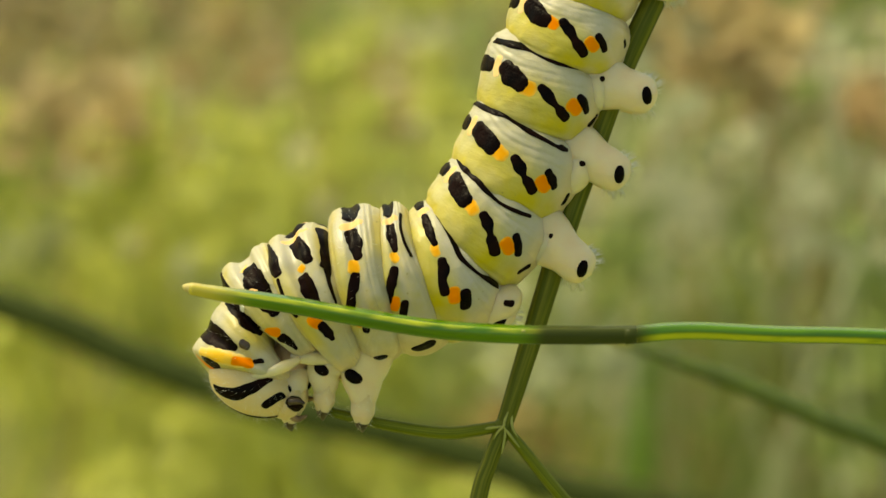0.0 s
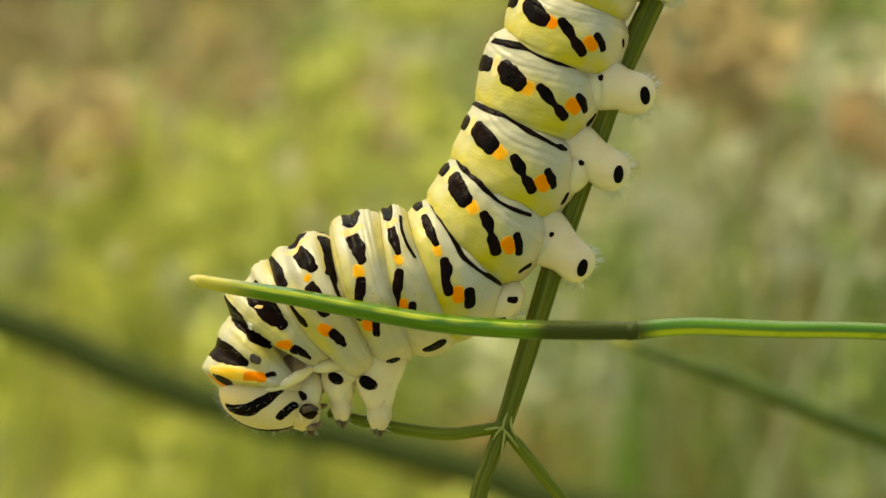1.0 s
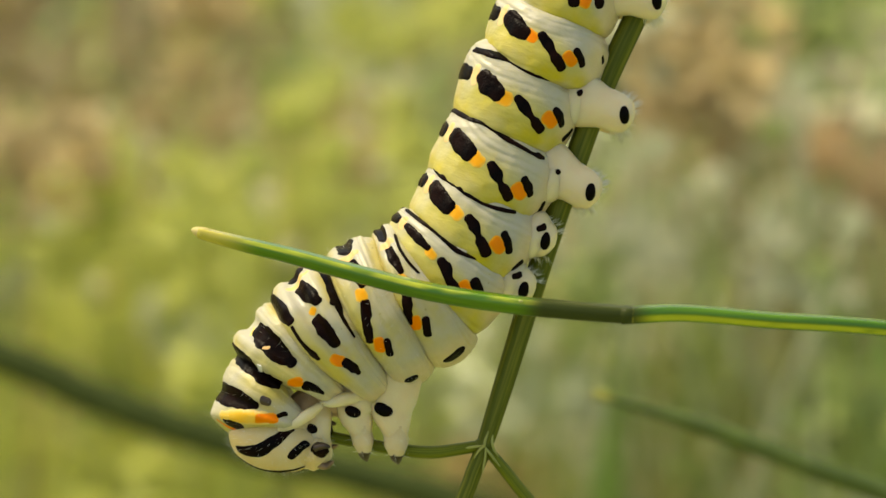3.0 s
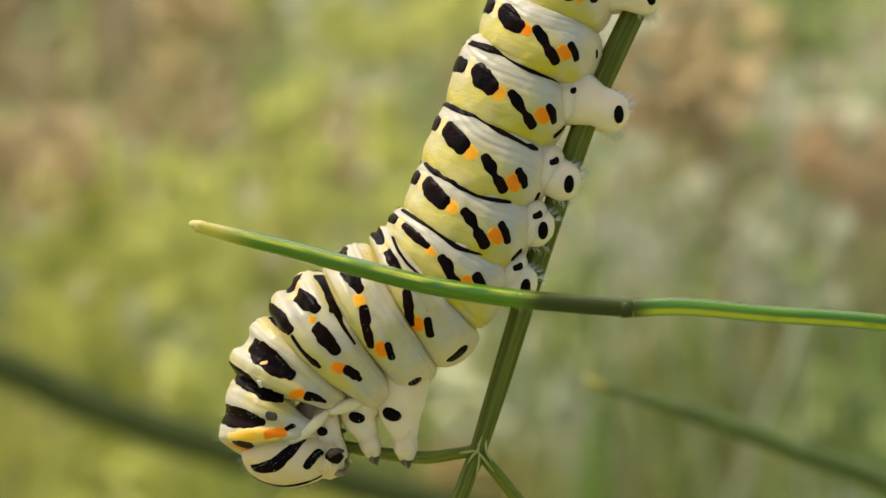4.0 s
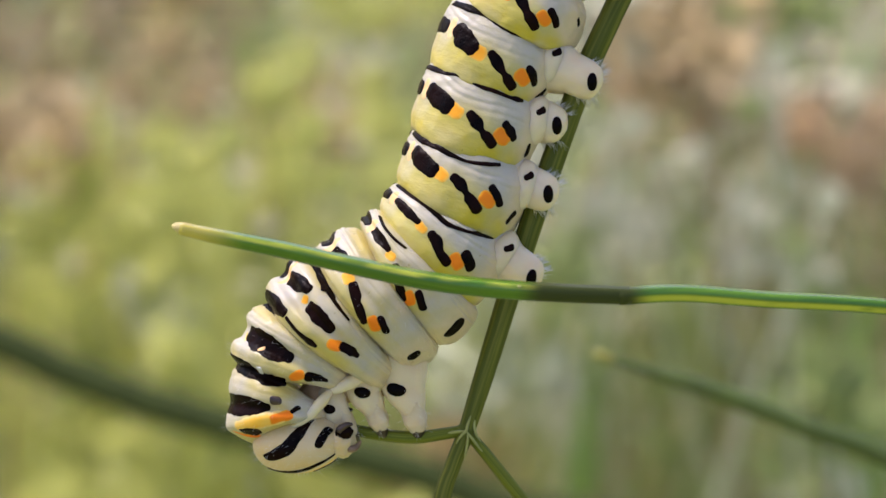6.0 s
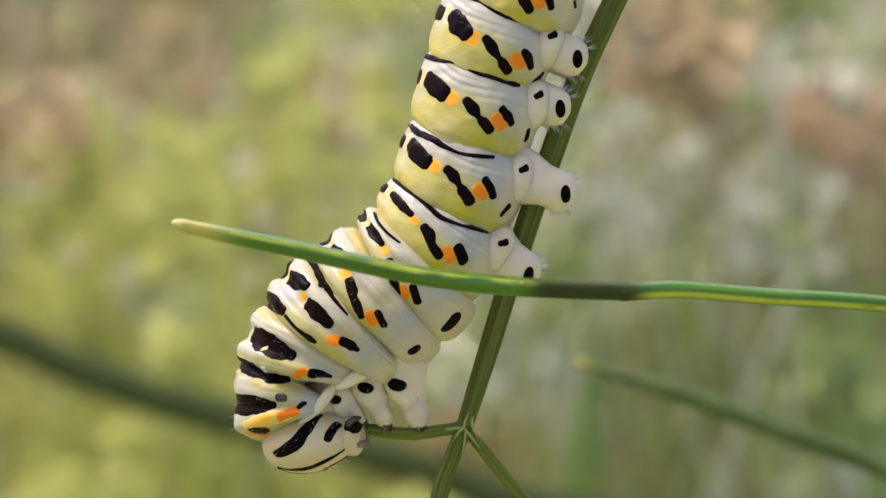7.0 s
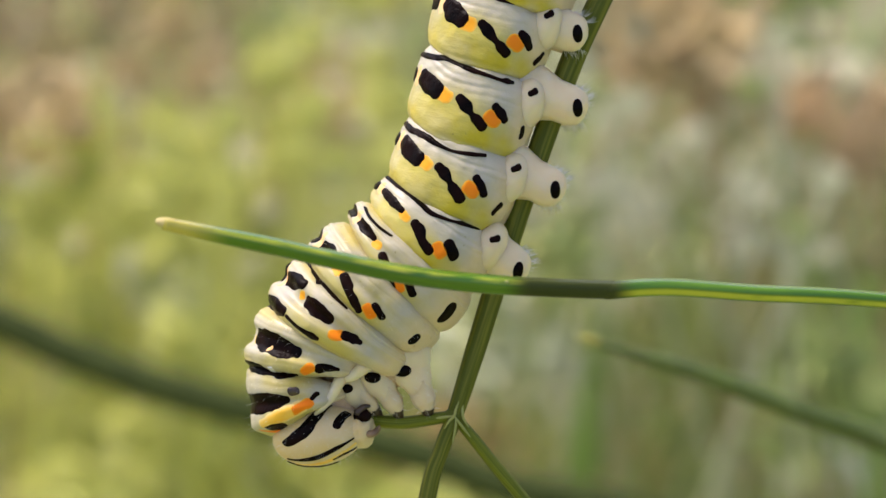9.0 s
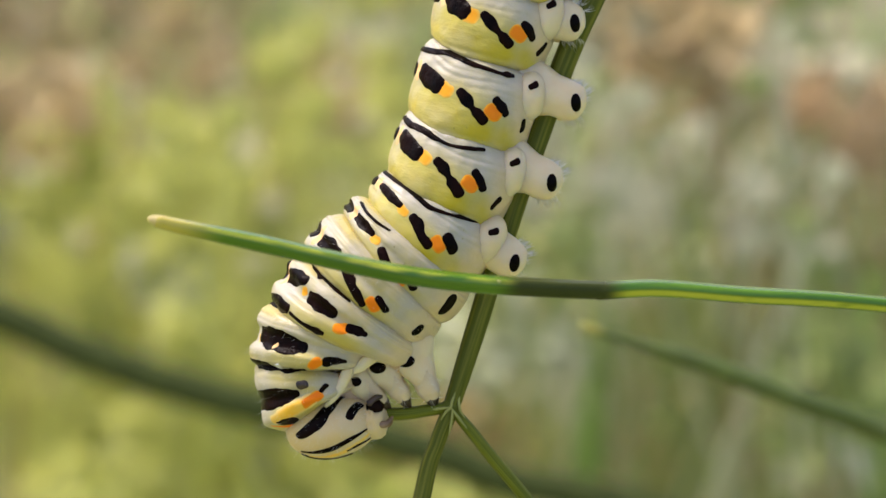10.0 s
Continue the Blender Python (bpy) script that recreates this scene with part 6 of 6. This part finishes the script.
    walk(made["A8"], [
        (0, pose(0.00633, 0.01787, 0, 0, 0, 67.1) @ pose(0, 0, 0, 0.5)),
        (0.5, pose(0.00637, 0.01784, 0, 0, 0, 66.4) @ pose(0, 0, 0, 0.5)),
        (1, pose(0.00627, 0.01794, 0, 0, 0, 67.1) @ pose(0, 0, 0, 0.5)),
        (1.5, pose(0.00627, 0.01777, 0, 0, 0, 66.1) @ pose(0, 0, 0, 0.5)),
        (2, pose(0.00635, 0.01790, 0, 0, 0, 66.2) @ pose(0, 0, 0, 0.5)),
        (3.5, pose(0.00638, 0.01844, 0, 0, 0, 64.4) @ pose(0, 0, 0, 0.0)),
        (4, pose(0.00643, 0.01882, 0, 0, 0, 64.4) @ pose(0, 0, 0, 0.1)),
        (4.5, pose(0.00656, 0.01879, 0, 0, 0, 63.3) @ pose(0, 0, 0, 0.0)),
        (5, pose(0.00677, 0.01884, 0, 0, 0, 61.8) @ pose(0, 0, 0, -0.5)),
        (5.5, pose(0.00640, 0.01914, 0, 0, 0, 61.5) @ pose(0, 0, 0, -1.5)),
        (7, pose(0.00618, 0.02033, 0, 0, 0, 63.6) @ pose(0, 0, 0, -7.0)),
        (7.5, pose(0.00615, 0.02044, 0, 0, 0, 65.2) @ pose(0, 0, 0, -8.3)),
        (8, pose(0.00624, 0.02051, 0, 0, 0, 66.1) @ pose(0, 0, 0, -9.3)),
        (8.5, pose(0.00612, 0.02085, 0, 0, 0, 67.6) @ pose(0, 0, 0, -10.0)),
        (9, pose(0.00615, 0.02081, 0, 0, 0, 68.2) @ pose(0, 0, 0, -10.2)),
        (9.5, pose(0.00629, 0.02095, 0, 0, 0, 67.6) @ pose(0, 0, 0, -10.1)),
        (10, pose(0.00638, 0.02086, 0, 0, 0, 69.3) @ pose(0, 0, 0, -10.0)),
    ])
    walk(made["A9"], [
        (0, pose(0.00747, 0.02033, 0, 0, 0, 61.1) @ pose(0, 0, 0, 0.5)),
        (0.5, pose(0.00753, 0.02028, 0, 0, 0, 60.4) @ pose(0, 0, 0, 0.5)),
        (1, pose(0.00741, 0.02040, 0, 0, 0, 61.1) @ pose(0, 0, 0, 0.5)),
        (1.5, pose(0.00745, 0.02021, 0, 0, 0, 60.1) @ pose(0, 0, 0, 0.5)),
        (2, pose(0.00752, 0.02034, 0, 0, 0, 60.2) @ pose(0, 0, 0, 0.5)),
        (3.5, pose(0.00763, 0.02084, 0, 0, 0, 58.4) @ pose(0, 0, 0, 0.0)),
        (4, pose(0.00768, 0.02122, 0, 0, 0, 58.4) @ pose(0, 0, 0, 0.1)),
        (4.5, pose(0.00786, 0.02116, 0, 0, 0, 57.3) @ pose(0, 0, 0, 0.0)),
        (5, pose(0.00813, 0.02118, 0, 0, 0, 55.8) @ pose(0, 0, 0, -0.5)),
        (5.5, pose(0.00777, 0.02148, 0, 0, 0, 55.5) @ pose(0, 0, 0, -1.5)),
        (7, pose(0.00747, 0.02271, 0, 0, 0, 57.6) @ pose(0, 0, 0, -7.0)),
        (7.5, pose(0.00737, 0.02286, 0, 0, 0, 59.2) @ pose(0, 0, 0, -8.3)),
        (8, pose(0.00742, 0.02295, 0, 0, 0, 60.1) @ pose(0, 0, 0, -9.3)),
        (8.5, pose(0.00724, 0.02332, 0, 0, 0, 61.6) @ pose(0, 0, 0, -10.0)),
        (9, pose(0.00724, 0.02329, 0, 0, 0, 62.2) @ pose(0, 0, 0, -10.2)),
        (9.5, pose(0.00741, 0.02342, 0, 0, 0, 61.6) @ pose(0, 0, 0, -10.1)),
        (10, pose(0.00743, 0.02336, 0, 0, 0, 63.3) @ pose(0, 0, 0, -10.0)),
    ])
    for limb in made["pro_A9"]:
        walk(limb, [
        (0, pose(0.01149, 0.01682, 0, 0, 0, 79.1)),
        (0.5, pose(0.01152, 0.01673, 0, 0, 0, 78.4)),
        (1, pose(0.01144, 0.01690, 0, 0, 0, 79.1)),
        (1.5, pose(0.01142, 0.01663, 0, 0, 0, 78.1)),
        (2, pose(0.01149, 0.01677, 0, 0, 0, 78.2)),
        (3.5, pose(0.01149, 0.01715, 0, 0, 0, 76.4)),
        (4, pose(0.01154, 0.01753, 0, 0, 0, 76.4)),
        (4.5, pose(0.01164, 0.01740, 0, 0, 0, 75.3)),
        (5, pose(0.01181, 0.01732, 0, 0, 0, 73.8)),
        (5.5, pose(0.01144, 0.01759, 0, 0, 0, 73.5)),
        (7, pose(0.01128, 0.01897, 0, 0, 0, 75.6)),
        (7.5, pose(0.01128, 0.01922, 0, 0, 0, 77.2)),
        (8, pose(0.01138, 0.01937, 0, 0, 0, 78.1)),
        (8.5, pose(0.01129, 0.01984, 0, 0, 0, 79.6)),
        (9, pose(0.01134, 0.01986, 0, 0, 0, 80.2)),
        (9.5, pose(0.01146, 0.01995, 0, 0, 0, 79.6)),
        (10, pose(0.01159, 0.02001, 0, 0, 0, 81.3)),
        ])
    for limb in made["pro_A3"]:
        walk(limb, [
        (0, pose(0.00070, -0.00379, 0, 0, 0, 36.5)),
        (0.5, pose(0.00077, -0.00370, 0, 0, 0, 37.8)),
        (1, pose(0.00082, -0.00345, 0, 0, 0, 39.1)),
        (1.5, pose(0.00128, -0.00310, 0, 0, 0, 43.5)),
        (2, pose(0.00176, -0.00273, 0, 0, 0, 47.3)),
        (3.5, pose(0.00376, -0.00031, 0, 0, 0, 61.8)),
        (4, pose(0.00381, -0.00033, 0, 0, 0, 62.5)),
        (4.5, pose(0.00408, -0.00035, 0, 0, 0, 63.3)),
        (5, pose(0.00464, -0.00067, 0, 0, 0, 63.1)),
        (5.5, pose(0.00488, -0.00087, 0, 0, 0, 61.0)),
        (7, pose(0.00484, -0.00100, 0, 0, 0, 58.7)),
        (7.5, pose(0.00491, -0.00104, 0, 0, 0, 59.4)),
        (8, pose(0.00486, -0.00119, 0, 0, 0, 58.9)),
        (8.5, pose(0.00483, -0.00119, 0, 0, 0, 58.5)),
        (9, pose(0.00480, -0.00138, 0, 0, 0, 58.8)),
        (9.5, pose(0.00474, -0.00130, 0, 0, 0, 58.5)),
        (10, pose(0.00481, -0.00146, 0, 0, 0, 59.9)),
        ])
    for limb in made["pro_A4"]:
        walk(limb, [
        (0, pose(0.00572, -0.00062, 0, 0, 0, 53.6)),
        (0.5, pose(0.00571, -0.00063, 0, 0, 0, 53.5)),
        (1, pose(0.00576, -0.00053, 0, 0, 0, 54.5)),
        (1.5, pose(0.00539, -0.00049, 0, 0, 0, 55.0)),
        (2, pose(0.00459, 0.00051, 0, 0, 0, 56.0)),
        (3.5, pose(0.00474, 0.00272, 0, 0, 0, 66.1)),
        (4, pose(0.00489, 0.00315, 0, 0, 0, 67.6)),
        (4.5, pose(0.00505, 0.00336, 0, 0, 0, 68.9)),
        (5, pose(0.00553, 0.00389, 0, 0, 0, 72.0)),
        (5.5, pose(0.00553, 0.00421, 0, 0, 0, 71.9)),
        (7, pose(0.00712, 0.00396, 0, 0, 0, 71.3)),
        (7.5, pose(0.00717, 0.00385, 0, 0, 0, 70.5)),
        (8, pose(0.00712, 0.00375, 0, 0, 0, 70.0)),
        (8.5, pose(0.00712, 0.00375, 0, 0, 0, 69.6)),
        (9, pose(0.00708, 0.00354, 0, 0, 0, 70.0)),
        (9.5, pose(0.00703, 0.00353, 0, 0, 0, 68.8)),
        (10, pose(0.00709, 0.00343, 0, 0, 0, 70.1)),
        ])
    for limb in made["pro_A5"]:
        walk(limb, [
        (0, pose(0.00798, 0.00513, 0, 0, 0, 65.1)),
        (0.5, pose(0.00798, 0.00507, 0, 0, 0, 64.9)),
        (1, pose(0.00797, 0.00517, 0, 0, 0, 65.5)),
        (1.5, pose(0.00781, 0.00495, 0, 0, 0, 64.6)),
        (2, pose(0.00781, 0.00499, 0, 0, 0, 63.9)),
        (3.5, pose(0.00696, 0.00552, 0, 0, 0, 64.7)),
        (4, pose(0.00648, 0.00600, 0, 0, 0, 65.9)),
        (4.5, pose(0.00632, 0.00642, 0, 0, 0, 66.6)),
        (5, pose(0.00653, 0.00706, 0, 0, 0, 69.7)),
        (5.5, pose(0.00643, 0.00769, 0, 0, 0, 70.8)),
        (7, pose(0.00680, 0.00918, 0, 0, 0, 74.2)),
        (7.5, pose(0.00807, 0.00902, 0, 0, 0, 73.6)),
        (8, pose(0.00839, 0.00881, 0, 0, 0, 73.6)),
        (8.5, pose(0.00849, 0.00881, 0, 0, 0, 73.7)),
        (9, pose(0.00845, 0.00855, 0, 0, 0, 74.0)),
        (9.5, pose(0.00851, 0.00854, 0, 0, 0, 74.3)),
        (10, pose(0.00857, 0.00833, 0, 0, 0, 74.7)),
        ])
    for limb in made["pro_A6"]:
        walk(limb, [
        (0, pose(0.00967, 0.00993, 0, 0, 0, 76.2)),
        (0.5, pose(0.00966, 0.00992, 0, 0, 0, 76.5)),
        (1, pose(0.00960, 0.00997, 0, 0, 0, 76.7)),
        (1.5, pose(0.00950, 0.00985, 0, 0, 0, 76.0)),
        (2, pose(0.00950, 0.00985, 0, 0, 0, 75.6)),
        (3.5, pose(0.00949, 0.01005, 0, 0, 0, 71.6)),
        (4, pose(0.00954, 0.01027, 0, 0, 0, 70.6)),
        (4.5, pose(0.00948, 0.01027, 0, 0, 0, 69.8)),
        (5, pose(0.00948, 0.01043, 0, 0, 0, 69.0)),
        (5.5, pose(0.00917, 0.01059, 0, 0, 0, 68.7)),
        (7, pose(0.00785, 0.01224, 0, 0, 0, 70.8)),
        (7.5, pose(0.00817, 0.01250, 0, 0, 0, 72.4)),
        (8, pose(0.00839, 0.01272, 0, 0, 0, 73.3)),
        (8.5, pose(0.00860, 0.01308, 0, 0, 0, 74.8)),
        (9, pose(0.00845, 0.01309, 0, 0, 0, 75.4)),
        (9.5, pose(0.00867, 0.01329, 0, 0, 0, 74.8)),
        (10, pose(0.00851, 0.01319, 0, 0, 0, 76.5)),
        ])
    for limb in made["leg_T1"]:
        walk(limb, [
        (0, pose(-0.01229, -0.00801, 0, 0, 0, -48.2)),
        (0.5, pose(-0.01193, -0.00826, 0, 0, 0, -45.6)),
        (1, pose(-0.01130, -0.00841, 0, 0, 0, -39.4)),
        (1.5, pose(-0.01071, -0.00888, 0, 0, 0, -37.5)),
        (2, pose(-0.01017, -0.00898, 0, 0, 0, -33.1)),
        (3.5, pose(-0.00908, -0.00936, 0, 0, 0, -26.5)),
        (4, pose(-0.00851, -0.00911, 0, 0, 0, -16.6)),
        (4.5, pose(-0.00823, -0.00938, 0, 0, 0, -17.5)),
        (5, pose(-0.00783, -0.00951, 0, 0, 0, -16.1)),
        (5.5, pose(-0.00753, -0.00929, 0, 0, 0, -14.2)),
        (7, pose(-0.00683, -0.00859, 0, 0, 0, -4.9)),
        (7.5, pose(-0.00640, -0.00857, 0, 0, 0, -4.4)),
        (8, pose(-0.00624, -0.00866, 0, 0, 0, -5.2)),
        (8.5, pose(-0.00599, -0.00830, 0, 0, 0, 0.0)),
        (9, pose(-0.00553, -0.00860, 0, 0, 0, -1.2)),
        (9.5, pose(-0.00522, -0.00822, 0, 0, 0, 3.4)),
        (10, pose(-0.00479, -0.00872, 0, 0, 0, -0.6)),
        ])
    for limb in made["leg_T2"]:
        walk(limb, [
        (0, pose(-0.01016, -0.00679, 0, 0, 0, -36.5)),
        (0.5, pose(-0.00986, -0.00691, 0, 0, 0, -33.8)),
        (1, pose(-0.00923, -0.00728, 0, 0, 0, -30.1)),
        (1.5, pose(-0.00859, -0.00761, 0, 0, 0, -25.0)),
        (2, pose(-0.00807, -0.00788, 0, 0, 0, -24.0)),
        (3.5, pose(-0.00665, -0.00825, 0, 0, 0, -18.0)),
        (4, pose(-0.00640, -0.00825, 0, 0, 0, -14.1)),
        (4.5, pose(-0.00603, -0.00830, 0, 0, 0, -13.4)),
        (5, pose(-0.00561, -0.00846, 0, 0, 0, -12.0)),
        (5.5, pose(-0.00544, -0.00808, 0, 0, 0, -10.6)),
        (7, pose(-0.00502, -0.00786, 0, 0, 0, -8.1)),
        (7.5, pose(-0.00470, -0.00781, 0, 0, 0, -5.9)),
        (8, pose(-0.00454, -0.00786, 0, 0, 0, -5.9)),
        (8.5, pose(-0.00427, -0.00781, 0, 0, 0, -4.5)),
        (9, pose(-0.00400, -0.00791, 0, 0, 0, -1.5)),
        (9.5, pose(-0.00373, -0.00776, 0, 0, 0, 1.1)),
        (10, pose(-0.00346, -0.00786, 0, 0, 0, 2.4)),
        ])
    for limb in made["leg_T3"]:
        walk(limb, [
        (0, pose(-0.00816, -0.00721, 0, 0, 0, -26.0)),
        (0.5, pose(-0.00780, -0.00733, 0, 0, 0, -24.5)),
        (1, pose(-0.00722, -0.00754, 0, 0, 0, -22.6)),
        (1.5, pose(-0.00643, -0.00782, 0, 0, 0, -21.0)),
        (2, pose(-0.00601, -0.00793, 0, 0, 0, -20.0)),
        (3.5, pose(-0.00465, -0.00809, 0, 0, 0, -18.5)),
        (4, pose(-0.00423, -0.00804, 0, 0, 0, -17.0)),
        (4.5, pose(-0.00392, -0.00803, 0, 0, 0, -15.0)),
        (5, pose(-0.00355, -0.00809, 0, 0, 0, -11.0)),
        (5.5, pose(-0.00333, -0.00782, 0, 0, 0, -8.0)),
        (7, pose(-0.00307, -0.00765, 0, 0, 0, -7.0)),
        (7.5, pose(-0.00269, -0.00749, 0, 0, 0, -5.0)),
        (8, pose(-0.00259, -0.00749, 0, 0, 0, -3.5)),
        (8.5, pose(-0.00243, -0.00739, 0, 0, 0, -3.0)),
        (9, pose(-0.00221, -0.00744, 0, 0, 0, -2.0)),
        (9.5, pose(-0.00194, -0.00733, 0, 0, 0, -1.0)),
        (10, pose(-0.00178, -0.00739, 0, 0, 0, 0.0)),
        ])
    walk(green_stem, [
        (0, BASE @ pose(0.01061, -0.00745, -0.065, 0, 0, -2.2)),
        (0.5, BASE @ pose(0.01121, -0.00671, -0.065, 0, 0, -1.5)),
        (1, BASE @ pose(0.01138, -0.00705, -0.065, 0, 0, -1.1)),
        (1.5, BASE @ pose(0.01241, -0.00673, -0.065, 0, 0, -1.0)),
        (2, BASE @ pose(0.01182, -0.00512, -0.065, 0, 0, -1.9)),
        (2.2, BASE @ pose(0.01240, -0.00722, -0.065, 0, 0, -1.0)),
        (3.5, BASE @ pose(0.01083, -0.00975, -0.065, 0, 0, 0.1)),
        (4, BASE @ pose(0.01165, -0.00824, -0.065, 0, 0, 0.4)),
        (4.5, BASE @ pose(0.01214, -0.00695, -0.065, 0, 0, -2.1)),
        (5, BASE @ pose(0.01324, -0.00761, -0.065, 0, 0, -0.5)),
        (5.5, BASE @ pose(0.01369, -0.00740, -0.065, 0, 0, -0.6)),
        (7, BASE @ pose(0.01153, -0.00905, -0.065, 0, 0, 0.3)),
        (7.5, BASE @ pose(0.01147, -0.00820, -0.065, 0, 0, -0.5)),
        (8, BASE @ pose(0.01127, -0.01031, -0.065, 0, 0, 0.9)),
        (8.5, BASE @ pose(0.01182, -0.00867, -0.065, 0, 0, 0.5)),
        (9, BASE @ pose(0.01255, -0.00788, -0.065, 0, 0, 0.1)),
        (9.5, BASE @ pose(0.01265, -0.00864, -0.065, 0, 0, 0.1)),
        (10, BASE @ pose(0.01271, -0.00756, -0.065, 0, 0, 0.0)),
    ])


motions()
